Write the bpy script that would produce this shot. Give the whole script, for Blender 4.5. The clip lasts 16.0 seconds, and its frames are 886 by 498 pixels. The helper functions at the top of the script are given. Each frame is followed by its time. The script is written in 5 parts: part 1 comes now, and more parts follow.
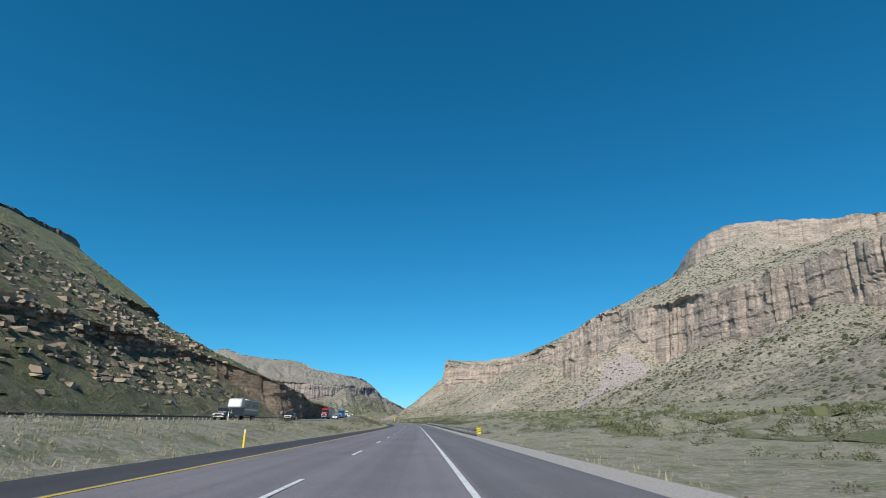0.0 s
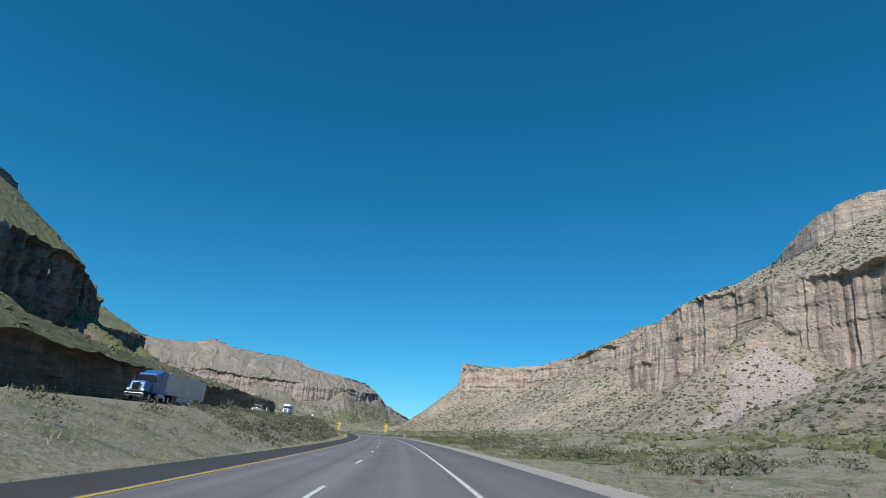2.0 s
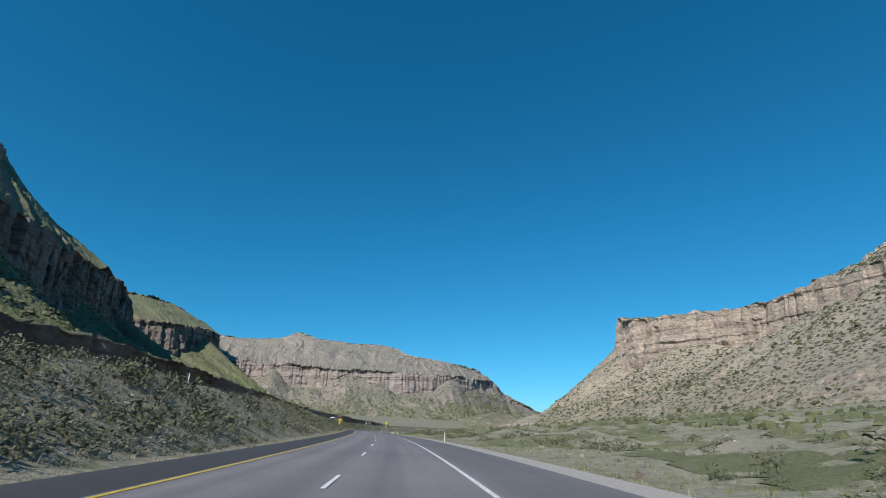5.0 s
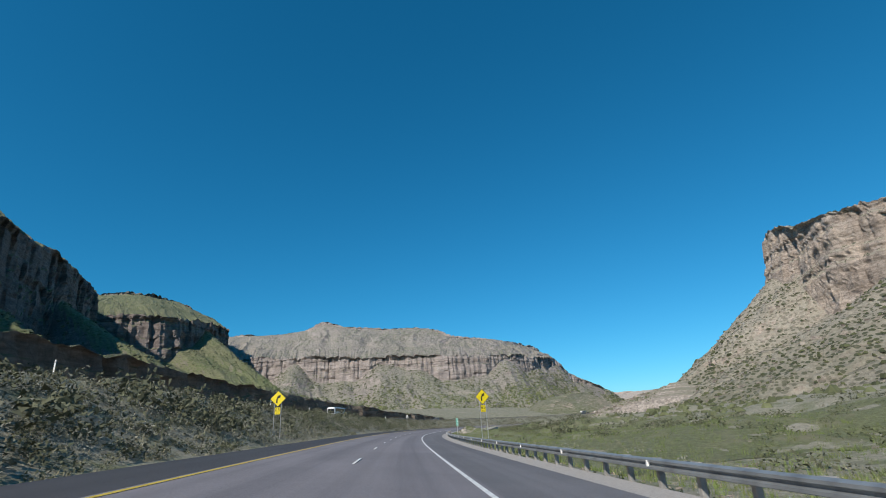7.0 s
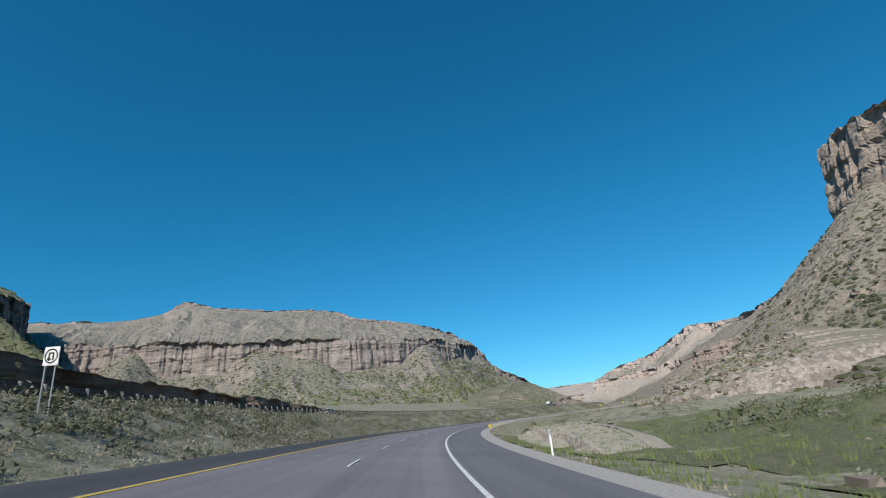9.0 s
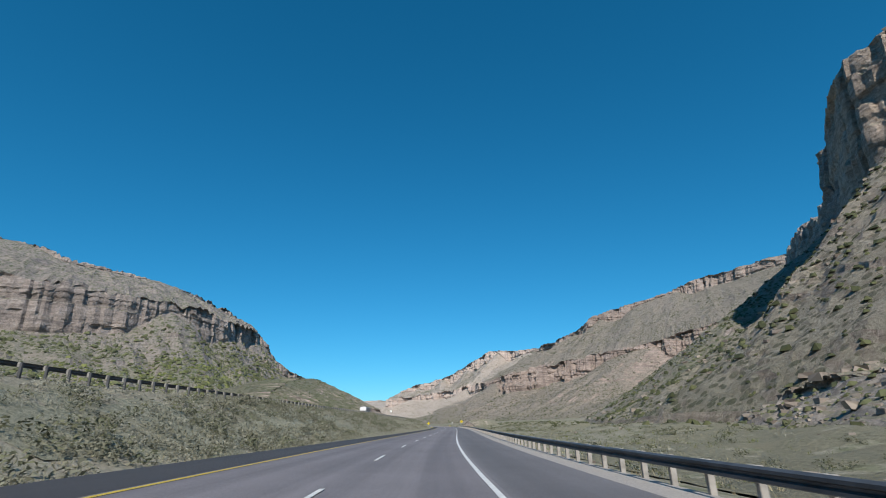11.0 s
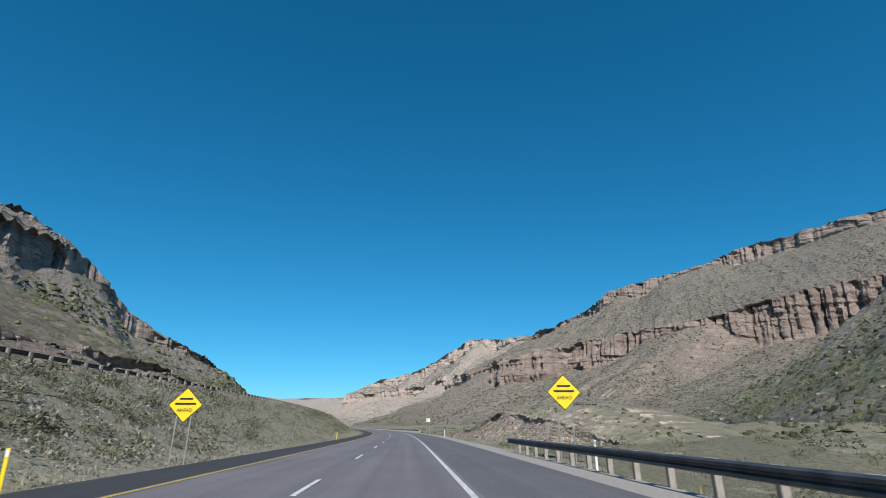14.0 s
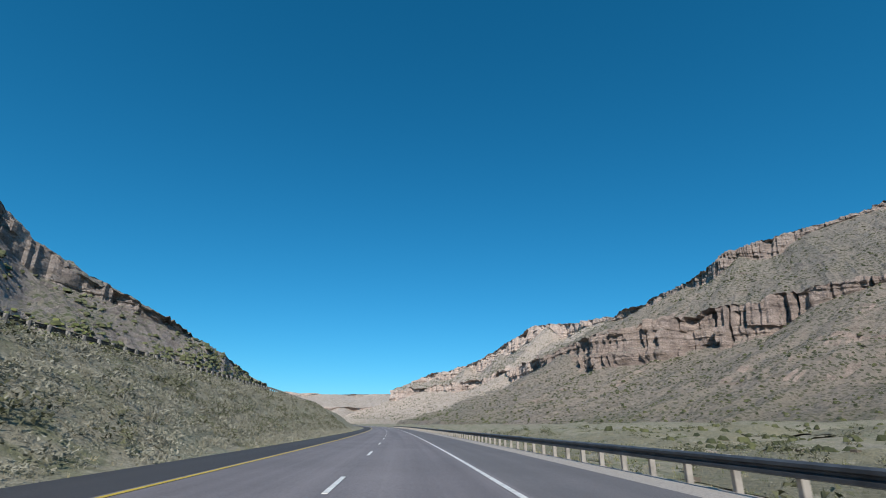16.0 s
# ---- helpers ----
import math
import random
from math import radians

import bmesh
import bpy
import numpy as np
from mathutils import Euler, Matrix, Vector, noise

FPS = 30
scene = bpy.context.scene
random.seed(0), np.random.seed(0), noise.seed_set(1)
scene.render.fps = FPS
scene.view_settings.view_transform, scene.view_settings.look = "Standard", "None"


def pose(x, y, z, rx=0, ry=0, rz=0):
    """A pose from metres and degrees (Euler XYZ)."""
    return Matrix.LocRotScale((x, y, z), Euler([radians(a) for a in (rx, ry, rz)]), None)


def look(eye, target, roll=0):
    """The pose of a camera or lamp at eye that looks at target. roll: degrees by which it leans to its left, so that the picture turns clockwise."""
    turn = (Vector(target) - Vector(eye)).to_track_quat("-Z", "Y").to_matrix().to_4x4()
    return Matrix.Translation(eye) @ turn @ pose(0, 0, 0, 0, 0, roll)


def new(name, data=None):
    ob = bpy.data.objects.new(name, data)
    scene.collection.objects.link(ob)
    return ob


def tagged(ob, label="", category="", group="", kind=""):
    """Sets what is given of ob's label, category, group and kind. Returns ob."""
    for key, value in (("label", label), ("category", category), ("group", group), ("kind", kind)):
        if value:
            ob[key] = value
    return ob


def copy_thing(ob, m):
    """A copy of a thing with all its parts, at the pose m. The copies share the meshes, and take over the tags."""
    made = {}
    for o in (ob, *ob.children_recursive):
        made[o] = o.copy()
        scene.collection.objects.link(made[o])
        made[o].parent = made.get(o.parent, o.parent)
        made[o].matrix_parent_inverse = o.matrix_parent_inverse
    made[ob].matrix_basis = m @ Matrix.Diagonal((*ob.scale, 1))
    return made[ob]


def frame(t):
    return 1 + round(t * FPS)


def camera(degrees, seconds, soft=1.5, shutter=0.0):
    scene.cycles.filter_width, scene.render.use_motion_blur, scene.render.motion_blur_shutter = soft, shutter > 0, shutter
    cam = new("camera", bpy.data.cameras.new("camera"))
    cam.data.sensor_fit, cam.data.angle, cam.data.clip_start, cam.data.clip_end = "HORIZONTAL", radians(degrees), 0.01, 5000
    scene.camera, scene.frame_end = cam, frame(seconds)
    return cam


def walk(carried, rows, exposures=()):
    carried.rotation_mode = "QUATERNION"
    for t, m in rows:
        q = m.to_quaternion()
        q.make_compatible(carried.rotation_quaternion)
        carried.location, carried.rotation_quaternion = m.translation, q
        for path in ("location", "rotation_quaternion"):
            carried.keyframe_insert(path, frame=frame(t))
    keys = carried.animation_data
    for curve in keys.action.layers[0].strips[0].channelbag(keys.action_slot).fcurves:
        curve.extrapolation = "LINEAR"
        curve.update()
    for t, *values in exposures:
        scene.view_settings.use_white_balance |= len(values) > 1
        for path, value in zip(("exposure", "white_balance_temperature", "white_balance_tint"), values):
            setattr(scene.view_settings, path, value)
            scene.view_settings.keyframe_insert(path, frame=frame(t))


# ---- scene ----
cam = camera(84.6, 16.0, soft=1.0, shutter=0.02)
PATH = [
    (0.0, 0.044, -0.003, 0.513, 109.895, -0.219, -0.079),
    (0.5, -0.881, 18.187, 0.603, 110.184, -1.378, -1.220),
    (1.0, -1.802, 36.402, 0.705, 110.513, -0.880, -0.867),
    (1.5, -2.952, 54.619, 0.823, 110.950, -1.377, -0.147),
    (2.0, -4.376, 72.845, 0.953, 111.518, -3.960, 0.532),
    (2.5, -6.196, 91.060, 1.087, 111.386, -3.611, 2.275),
    (3.0, -8.635, 109.197, 1.225, 111.261, -3.133, 4.703),
    (3.5, -11.642, 127.198, 1.358, 111.049, -2.271, 6.936),
    (4.0, -15.381, 144.995, 1.477, 110.876, -2.399, 8.796),
    (4.5, -19.673, 162.598, 1.580, 110.541, -1.520, 10.854),
    (5.0, -24.643, 180.026, 1.670, 110.352, -0.891, 13.106),
    (5.5, -30.527, 197.662, 1.716, 110.174, 0.067, 15.544),
    (6.0, -37.240, 215.445, 1.719, 110.013, 1.164, 17.227),
    (6.5, -44.494, 233.195, 1.690, 109.874, 2.294, 18.068),
    (7.0, -51.905, 250.767, 1.642, 109.754, 3.375, 18.077),
    (7.5, -59.009, 268.057, 1.572, 109.651, 4.138, 17.020),
    (8.0, -65.264, 285.117, 1.464, 109.557, 4.974, 15.291),
    (8.5, -70.435, 302.296, 1.352, 109.417, 5.899, 11.592),
    (9.0, -74.695, 319.598, 1.258, 109.318, 5.317, 6.823),
    (9.5, -77.362, 337.143, 1.163, 109.121, 5.163, 1.644),
    (10.0, -77.979, 354.855, 1.040, 109.363, 2.425, -3.866),
    (10.5, -76.690, 372.380, 0.950, 109.479, 2.213, -11.298),
    (11.0, -72.987, 389.724, 0.858, 109.686, 1.237, -17.229),
    (11.5, -67.723, 406.958, 0.773, 109.904, 0.382, -20.718),
    (12.0, -61.853, 424.271, 0.704, 110.096, -0.291, -21.866),
    (12.5, -56.006, 441.754, 0.645, 110.342, -0.589, -21.070),
    (13.0, -50.148, 459.249, 0.592, 110.179, -0.790, -21.311),
    (13.5, -44.646, 476.747, 0.539, 110.084, -0.734, -21.147),
    (14.0, -39.288, 494.124, 0.482, 109.973, 0.003, -20.691),
    (14.5, -34.122, 511.349, 0.422, 109.969, -1.385, -20.223),
    (15.0, -29.433, 528.469, 0.355, 110.058, -2.795, -19.100),
    (15.5, -25.319, 545.467, 0.284, 109.832, -1.644, -16.902),
    (16.0, -21.696, 562.344, 0.217, 109.898, -0.675, -14.871),
]
walk(cam, [(t, pose(x, y, z, rx, ry, rz)) for t, x, y, z, rx, ry, rz in PATH])

# ---- light ----
SUN_TO = Vector((-0.24, -0.89, 0.72)).normalized()
world = bpy.data.worlds.new("sky_world")
scene.world = world
world.use_nodes = True
wn = world.node_tree
wn.nodes.clear()
sky = wn.nodes.new("ShaderNodeTexSky")
sky.sky_type = "NISHITA"
sky.sun_disc = False
sky.sun_elevation = math.asin(SUN_TO.z)
sky.sun_rotation = math.atan2(SUN_TO.x, SUN_TO.y)
sky.altitude = 900
sky.air_density, sky.dust_density, sky.ozone_density = 1.0, 0.0, 3.0
bg = wn.nodes.new("ShaderNodeBackground")
bg.inputs["Strength"].default_value = 0.09
wo = wn.nodes.new("ShaderNodeOutputWorld")
tint = wn.nodes.new("ShaderNodeMix")
tint.data_type, tint.blend_type = "RGBA", "MULTIPLY"
tint.inputs["Factor"].default_value = 1.0
tint.inputs[7].default_value = (0.145, 1.17, 1.55, 1)      # the deep desert blue
split = wn.nodes.new("ShaderNodeSeparateColor")
deep = wn.nodes.new("ShaderNodeCombineColor")
wn.links.new(sky.outputs[0], split.inputs[0])
for k, power in enumerate((1.45, 0.88, 0.88)):
    pw = wn.nodes.new("ShaderNodeMath")
    pw.operation = "POWER"
    pw.inputs[1].default_value = power
    wn.links.new(split.outputs[k], pw.inputs[0])
    wn.links.new(pw.outputs[0], deep.inputs[k])
wn.links.new(deep.outputs[0], tint.inputs[6])
wn.links.new(tint.outputs[2], bg.inputs[0])
wn.links.new(bg.outputs[0], wo.inputs[0])
sun_data = bpy.data.lights.new("sun", "SUN")
sun_data.energy, sun_data.angle, sun_data.color = 4.9, radians(0.53), (1.0, 0.93, 0.84)
sun = new("sun", sun_data)
sun.matrix_world = look(SUN_TO * 300, (0, 0, 0))

# ---- general tools ----
S = 0.377          # everything stands at this fraction of full size


def hash3(ix, iy, iz, seed):
    n = (ix * 374761393 + iy * 668265263 + iz * 2147483647 + seed * 1274126177) & 0x7FFFFFFF
    n = ((n ^ (n >> 13)) * 1274126177) & 0x7FFFFFFF
    return ((n ^ (n >> 16)) & 0xFFFFF) / 0xFFFFF * 2 - 1


def vnoise(x, y, z, seed=0):
    """Smooth value noise in -1..1 on arrays."""
    x, y, z = np.broadcast_arrays(np.asarray(x, float), np.asarray(y, float), np.asarray(z, float))
    xi, yi, zi = (np.floor(a).astype(np.int64) for a in (x, y, z))
    fx, fy, fz = x - xi, y - yi, z - zi
    fx, fy, fz = (a * a * (3 - 2 * a) for a in (fx, fy, fz))
    out = 0
    for dx in (0, 1):
        for dy in (0, 1):
            for dz in (0, 1):
                w = (fx if dx else 1 - fx) * (fy if dy else 1 - fy) * (fz if dz else 1 - fz)
                out = out + w * hash3(xi + dx, yi + dy, zi + dz, seed)
    return out


def fbm(x, y, z, octaves=4, seed=0):
    out, amp, f = 0, 1.0, 1.0
    for k in range(octaves):
        out = out + amp * vnoise(np.asarray(x) * f, np.asarray(y) * f, np.asarray(z) * f, seed + 17 * k)
        amp, f = amp * 0.5, f * 2.03
    return out


def spline(xs, ys, q):
    """Natural cubic spline through rows ys at xs, taken at q."""
    xs, ys, q = np.asarray(xs, float), np.asarray(ys, float), np.asarray(q, float)
    n, h = len(xs), np.diff(xs)
    a, b = np.zeros((n, n)), np.zeros(ys.shape)
    a[0, 0] = a[-1, -1] = 1
    for i in range(1, n - 1):
        a[i, i - 1], a[i, i], a[i, i + 1] = h[i - 1], 2 * (h[i - 1] + h[i]), h[i]
        b[i] = 6 * ((ys[i + 1] - ys[i]) / h[i] - (ys[i] - ys[i - 1]) / h[i - 1])
    m = np.linalg.solve(a, b)
    i = np.clip(np.searchsorted(xs, q) - 1, 0, n - 2)
    w, g = (q - xs[i])[:, None], h[i][:, None]
    return ys[i] + w * ((ys[i + 1] - ys[i]) / g - g * (2 * m[i] + m[i + 1]) / 6) + w**2 * m[i] / 2 + w**3 * (m[i + 1] - m[i]) / (6 * g)


def mesh_from(name, verts, faces, materials=(), smooth=False):
    me = bpy.data.meshes.new(name)
    verts = np.asarray(verts, np.float32).reshape(-1, 3)
    if isinstance(faces, np.ndarray):
        k = faces.shape[1]
        me.vertices.add(len(verts))
        me.vertices.foreach_set("co", verts.ravel())
        me.loops.add(faces.size)
        me.loops.foreach_set("vertex_index", faces.astype(np.int32).ravel())
        me.polygons.add(len(faces))
        me.polygons.foreach_set("loop_start", np.arange(0, faces.size, k, dtype=np.int32))
        me.update(calc_edges=True)
        me.validate()
    else:
        me.from_pydata([tuple(v) for v in verts], [], faces)
    for m in materials:
        me.materials.append(m)
    me.polygons.foreach_set("use_smooth", np.full(len(me.polygons), smooth))
    return me


def grid_faces(rows, cols):
    i, j = np.meshgrid(np.arange(rows - 1), np.arange(cols - 1), indexing="ij")
    a = (i * cols + j).ravel()
    return np.stack([a, a + 1, a + cols + 1, a + cols], 1)


def part(name, bm, material, parent, label=""):
    """One mesh object from a bmesh, under a thing or a part."""
    me = bpy.data.meshes.new(name)
    bm.to_mesh(me)
    bm.free()
    if material:
        me.materials.append(material)
    ob = new(name, me)
    ob.parent = parent
    if label:
        ob["label"] = label
    return ob


def box(bm, c, size, bevel=0.0, rot=None, seg=2):
    """A box of that size centred at c in bm, its edges rounded by bevel."""
    m = Matrix.Translation(c) @ (rot.to_4x4() if rot else Matrix()) @ Matrix.Diagonal((*size, 1))
    made = bmesh.ops.create_cube(bm, size=1, matrix=m)
    if bevel:
        edges = list({e for v in made["verts"] for e in v.link_edges})
        bmesh.ops.bevel(bm, geom=edges, offset=bevel, segments=seg, affect="EDGES", profile=0.5)


def rod(bm, a, b, r, sides=10, r2=None):
    a, b = Vector(a), Vector(b)
    m = Matrix.Translation((a + b) / 2) @ (b - a).to_track_quat("Z", "Y").to_matrix().to_4x4()
    bmesh.ops.create_cone(bm, cap_ends=True, segments=sides, radius1=r, radius2=r if r2 is None else r2, depth=(b - a).length, matrix=m)


# ---- materials ----
def mat(name, rough=0.8, metal=0.0):
    m = bpy.data.materials.new(name)
    m.use_nodes = True
    b = m.node_tree.nodes["Principled BSDF"]
    b.inputs["Roughness"].default_value, b.inputs["Metallic"].default_value = rough, metal
    return m, m.node_tree, b


def node(nt, kind, **values):
    n = nt.nodes.new(kind)
    for k, v in values.items():
        n.inputs[k.replace("_", " ")].default_value = v
    return n


def noise_tex(nt, scale, detail=6, rough=0.55, vec=None, stretch=None):
    n = node(nt, "ShaderNodeTexNoise", Scale=scale, Detail=detail, Roughness=rough)
    if vec is None:
        vec = nt.nodes.new("ShaderNodeNewGeometry").outputs["Position"]
    if stretch:
        mp = nt.nodes.new("ShaderNodeMapping")
        mp.inputs["Scale"].default_value = stretch
        nt.links.new(vec, mp.inputs["Vector"])
        vec = mp.outputs[0]
    nt.links.new(vec, n.inputs["Vector"])
    return n.outputs["Fac"]


def node_color(nt, scale, vec):
    n = node(nt, "ShaderNodeTexNoise", Scale=scale, Detail=3)
    nt.links.new(vec, n.inputs["Vector"])
    return n.outputs["Color"]


def ramp(nt, fac, stops):
    r = nt.nodes.new("ShaderNodeValToRGB")
    while len(r.color_ramp.elements) < len(stops):
        r.color_ramp.elements.new(0.5)
    for e, (p, c) in zip(r.color_ramp.elements, stops):
        e.position, e.color = p, (*c, 1) if len(c) == 3 else c
    nt.links.new(fac, r.inputs["Fac"])
    return r.outputs["Color"]


def mix(nt, fac, a, b, kind="MIX"):
    n = nt.nodes.new("ShaderNodeMix")
    n.data_type, n.blend_type = "RGBA", kind
    for sock, v in ((n.inputs["Factor"], fac), (n.inputs[6], a), (n.inputs[7], b)):
        if isinstance(v, (int, float)):
            sock.default_value = v
        elif isinstance(v, tuple):
            sock.default_value = (*v, 1)
        else:
            nt.links.new(v, sock)
    return n.outputs[2]


def bump(nt, b, height, strength, distance):
    n = node(nt, "ShaderNodeBump", Strength=strength, Distance=distance)
    nt.links.new(height, n.inputs["Height"])
    nt.links.new(n.outputs[0], b.inputs["Normal"])


def math_node(nt, op, a, b=None):
    n = nt.nodes.new("ShaderNodeMath")
    n.operation = op
    for sock, v in zip(n.inputs, (a, b)):
        if v is None:
            continue
        if isinstance(v, (int, float)):
            sock.default_value = v
        else:
            nt.links.new(v, sock)
    return n.outputs[0]


def plain(name, color, rough=0.6, metal=0.0, wear=0.12, scale=8.0):
    """A plain material with a little mottling."""
    m, nt, b = mat(name, rough, metal)
    n = noise_tex(nt, scale, 5)
    dark = tuple(max(0, c * (1 - 2.2 * wear)) for c in color)
    light = tuple(min(1, c * (1 + wear)) for c in color)
    nt.links.new(ramp(nt, n, [(0.3, dark), (0.55, color), (0.8, light)]), b.inputs["Base Color"])
    return m


def mountain_material(name, rock, rock_dark, soil, scrub, scrub_amount, strata=0.35, green_top=90.0, steep_at=0.52):
    """Layered rock where it is steep; stony soil and low scrub where it lies flatter."""
    m, nt, b = mat(name, 0.95)
    geo = nt.nodes.new("ShaderNodeNewGeometry")
    pos = geo.outputs["Position"]
    sep = nt.nodes.new("ShaderNodeSeparateXYZ")
    nt.links.new(geo.outputs["Normal"], sep.inputs[0])
    beds = noise_tex(nt, strata, 5, 0.7, pos, (0.1, 0.1, 0.8))
    thin = noise_tex(nt, strata * 3.2, 4, 0.6, pos, (0.08, 0.08, 0.8))
    stains = noise_tex(nt, 0.3, 6, 0.65, pos, (1.0, 1.0, 0.1))
    fine = noise_tex(nt, 1.5, 10, 0.78, pos)
    chips = node(nt, "ShaderNodeTexVoronoi", Scale=1.3, Randomness=1.0)
    chips.feature = "DISTANCE_TO_EDGE"
    nt.links.new(pos, chips.inputs["Vector"])
    rough_rock = ramp(nt, beds, [(0.3, rock_dark), (0.42, rock), (0.5, tuple(c * 1.18 for c in rock)), (0.56, tuple(c * 0.78 for c in rock)), (0.64, tuple(c * 1.1 for c in rock)), (0.75, tuple(c * 0.85 for c in rock))])
    rough_rock = mix(nt, 0.5, rough_rock, ramp(nt, thin, [(0.36, (0.5, 0.48, 0.46)), (0.5, (1, 1, 1)), (0.62, (0.72, 0.7, 0.68))]), "MULTIPLY")
    rough_rock = mix(nt, math_node(nt, "MULTIPLY", ramp(nt, stains, [(0.46, (0, 0, 0)), (0.68, (1, 1, 1))]), 0.42), rough_rock, rock_dark)
    rough_rock = mix(nt, 0.3, rough_rock, ramp(nt, chips.outputs["Distance"], [(0.0, (0.3, 0.29, 0.28)), (0.12, (1, 1, 1))]), "MULTIPLY")
    rough_rock = mix(nt, 0.7, rough_rock, ramp(nt, fine, [(0.34, (0.3, 0.29, 0.28)), (0.5, (0.82, 0.82, 0.82)), (0.7, (1.1, 1.1, 1.1))]), "MULTIPLY")
    broad = noise_tex(nt, 0.1, 5, 0.6, pos, (1, 1, 1.6))
    rough_rock = mix(nt, 0.8, rough_rock, ramp(nt, broad, [(0.34, (0.68, 0.66, 0.65)), (0.5, (0.9, 0.9, 0.9)), (0.66, (1.05, 1.03, 1.0))]), "MULTIPLY")
    patch = noise_tex(nt, 0.035, 4, 0.6, pos)
    ground = mix(nt, ramp(nt, fine, [(0.35, (0, 0, 0)), (0.68, (1, 1, 1))]), tuple(c * 0.62 for c in soil), tuple(c * 1.18 for c in soil))
    ground = mix(nt, 0.4, ground, ramp(nt, thin, [(0.38, (0.6, 0.58, 0.55)), (0.5, (1, 1, 1)), (0.64, (0.82, 0.8, 0.76))]), "MULTIPLY")
    vor = node(nt, "ShaderNodeTexVoronoi", Scale=0.95, Randomness=1.0)
    nt.links.new(mix(nt, 0.12, pos, node_color(nt, 1.7, pos), "ADD"), vor.inputs["Vector"])
    size = nt.nodes.new("ShaderNodeSeparateColor")
    nt.links.new(vor.outputs["Color"], size.inputs[0])
    reach = math_node(nt, "SUBTRACT", vor.outputs["Distance"], math_node(nt, "MULTIPLY", size.outputs[0], 0.3))
    dots = ramp(nt, reach, [(0.2, (1, 1, 1)), (0.27, (0, 0, 0))])
    cover = ramp(nt, patch, [(0.36, (0.5, 0.5, 0.5)), (0.6, (1, 1, 1))])
    cover = math_node(nt, "MULTIPLY", math_node(nt, "MULTIPLY", dots, cover), scrub_amount)
    ground = mix(nt, cover, ground, scrub)
    wash = math_node(nt, "MULTIPLY", ramp(nt, patch, [(0.36, (0, 0, 0)), (0.58, (1, 1, 1))]), 0.62 * scrub_amount)
    where = nt.nodes.new("ShaderNodeSeparateXYZ")
    nt.links.new(pos, where.inputs[0])
    low = math_node(nt, "DIVIDE", where.outputs["Z"], green_top)
    lush = ramp(nt, low, [(0.0, (1, 1, 1)), (0.35, (0.5, 0.5, 0.5)), (0.8, (0.1, 0.1, 0.1))])
    ground = mix(nt, math_node(nt, "MULTIPLY", wash, lush), ground, tuple(c * 1.6 for c in scrub))
    edge = math_node(nt, "ADD", sep.outputs["Z"], math_node(nt, "MULTIPLY", math_node(nt, "SUBTRACT", fine, 0.5), 0.5))
    steep = ramp(nt, edge, [(steep_at, (1, 1, 1)), (steep_at + 0.16, (0, 0, 0))])
    nt.links.new(mix(nt, steep, ground, rough_rock), b.inputs["Base Color"])
    bump(nt, b, fine, 1.0, 0.9)
    return m


ROCK = mountain_material("tan_layered_rock", (0.7, 0.585, 0.49), (0.34, 0.275, 0.235), (0.52, 0.465, 0.37), (0.075, 0.085, 0.042), 0.95, strata=0.5, green_top=22.0, steep_at=0.56)
ROCK_GREY = mountain_material("greyish_pink_rock", (0.5, 0.41, 0.365), (0.18, 0.14, 0.13), (0.32, 0.28, 0.24), (0.075, 0.083, 0.045), 0.95, strata=0.4, green_top=14.0, steep_at=0.56)
# far rock lightened and pinkened: distance haze mixed into its colours
ROCK_HAZE_PALE = mountain_material("haze_pale_pink_far_rock", (0.72, 0.6, 0.54), (0.38, 0.3, 0.27), (0.56, 0.48, 0.42), (0.16, 0.15, 0.1), 0.8, strata=0.5, green_top=10.0, steep_at=0.56)
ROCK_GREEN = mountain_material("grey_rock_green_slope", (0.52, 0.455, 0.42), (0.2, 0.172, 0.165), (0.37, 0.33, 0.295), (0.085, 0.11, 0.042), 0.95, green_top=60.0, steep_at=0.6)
# west cliffs: rock toned dark, the shade on their faces put into the colour
ROCK_SHADE_TONED = mountain_material("shade_toned_rock_green_slope", (0.31, 0.265, 0.245), (0.1, 0.085, 0.08), (0.21, 0.21, 0.12), (0.085, 0.118, 0.036), 1.0, green_top=60.0)
ROCK_CUT = mountain_material("brown_cut_rock", (0.46, 0.365, 0.28), (0.14, 0.108, 0.088), (0.25, 0.235, 0.16), (0.08, 0.1, 0.042), 1.0, 0.9)


def ground_material():
    m, nt, b = mat("dry_grass_ground", 0.95)
    pos = nt.nodes.new("ShaderNodeNewGeometry").outputs["Position"]
    fine, mid, wide = noise_tex(nt, 9, 6, 0.7, pos), noise_tex(nt, 1.1, 6, 0.6, pos), noise_tex(nt, 0.06, 4, 0.55, pos)
    straw = ramp(nt, fine, [(0.25, (0.12, 0.11, 0.075)), (0.5, (0.25, 0.235, 0.175)), (0.75, (0.42, 0.395, 0.31))])
    green = ramp(nt, fine, [(0.3, (0.05, 0.065, 0.022)), (0.7, (0.15, 0.17, 0.065))])
    col = mix(nt, ramp(nt, mid, [(0.46, (0, 0, 0)), (0.66, (0.75, 0.75, 0.75))]), straw, green)
    stone = ramp(nt, mid, [(0.3, (0.24, 0.21, 0.18)), (0.7, (0.46, 0.42, 0.36))])
    col = mix(nt, ramp(nt, wide, [(0.55, (0, 0, 0)), (0.7, (0.6, 0.6, 0.6))]), col, stone)
    nt.links.new(col, b.inputs["Base Color"])
    bump(nt, b, fine, 0.8, 0.06)
    return m


GROUND = ground_material()


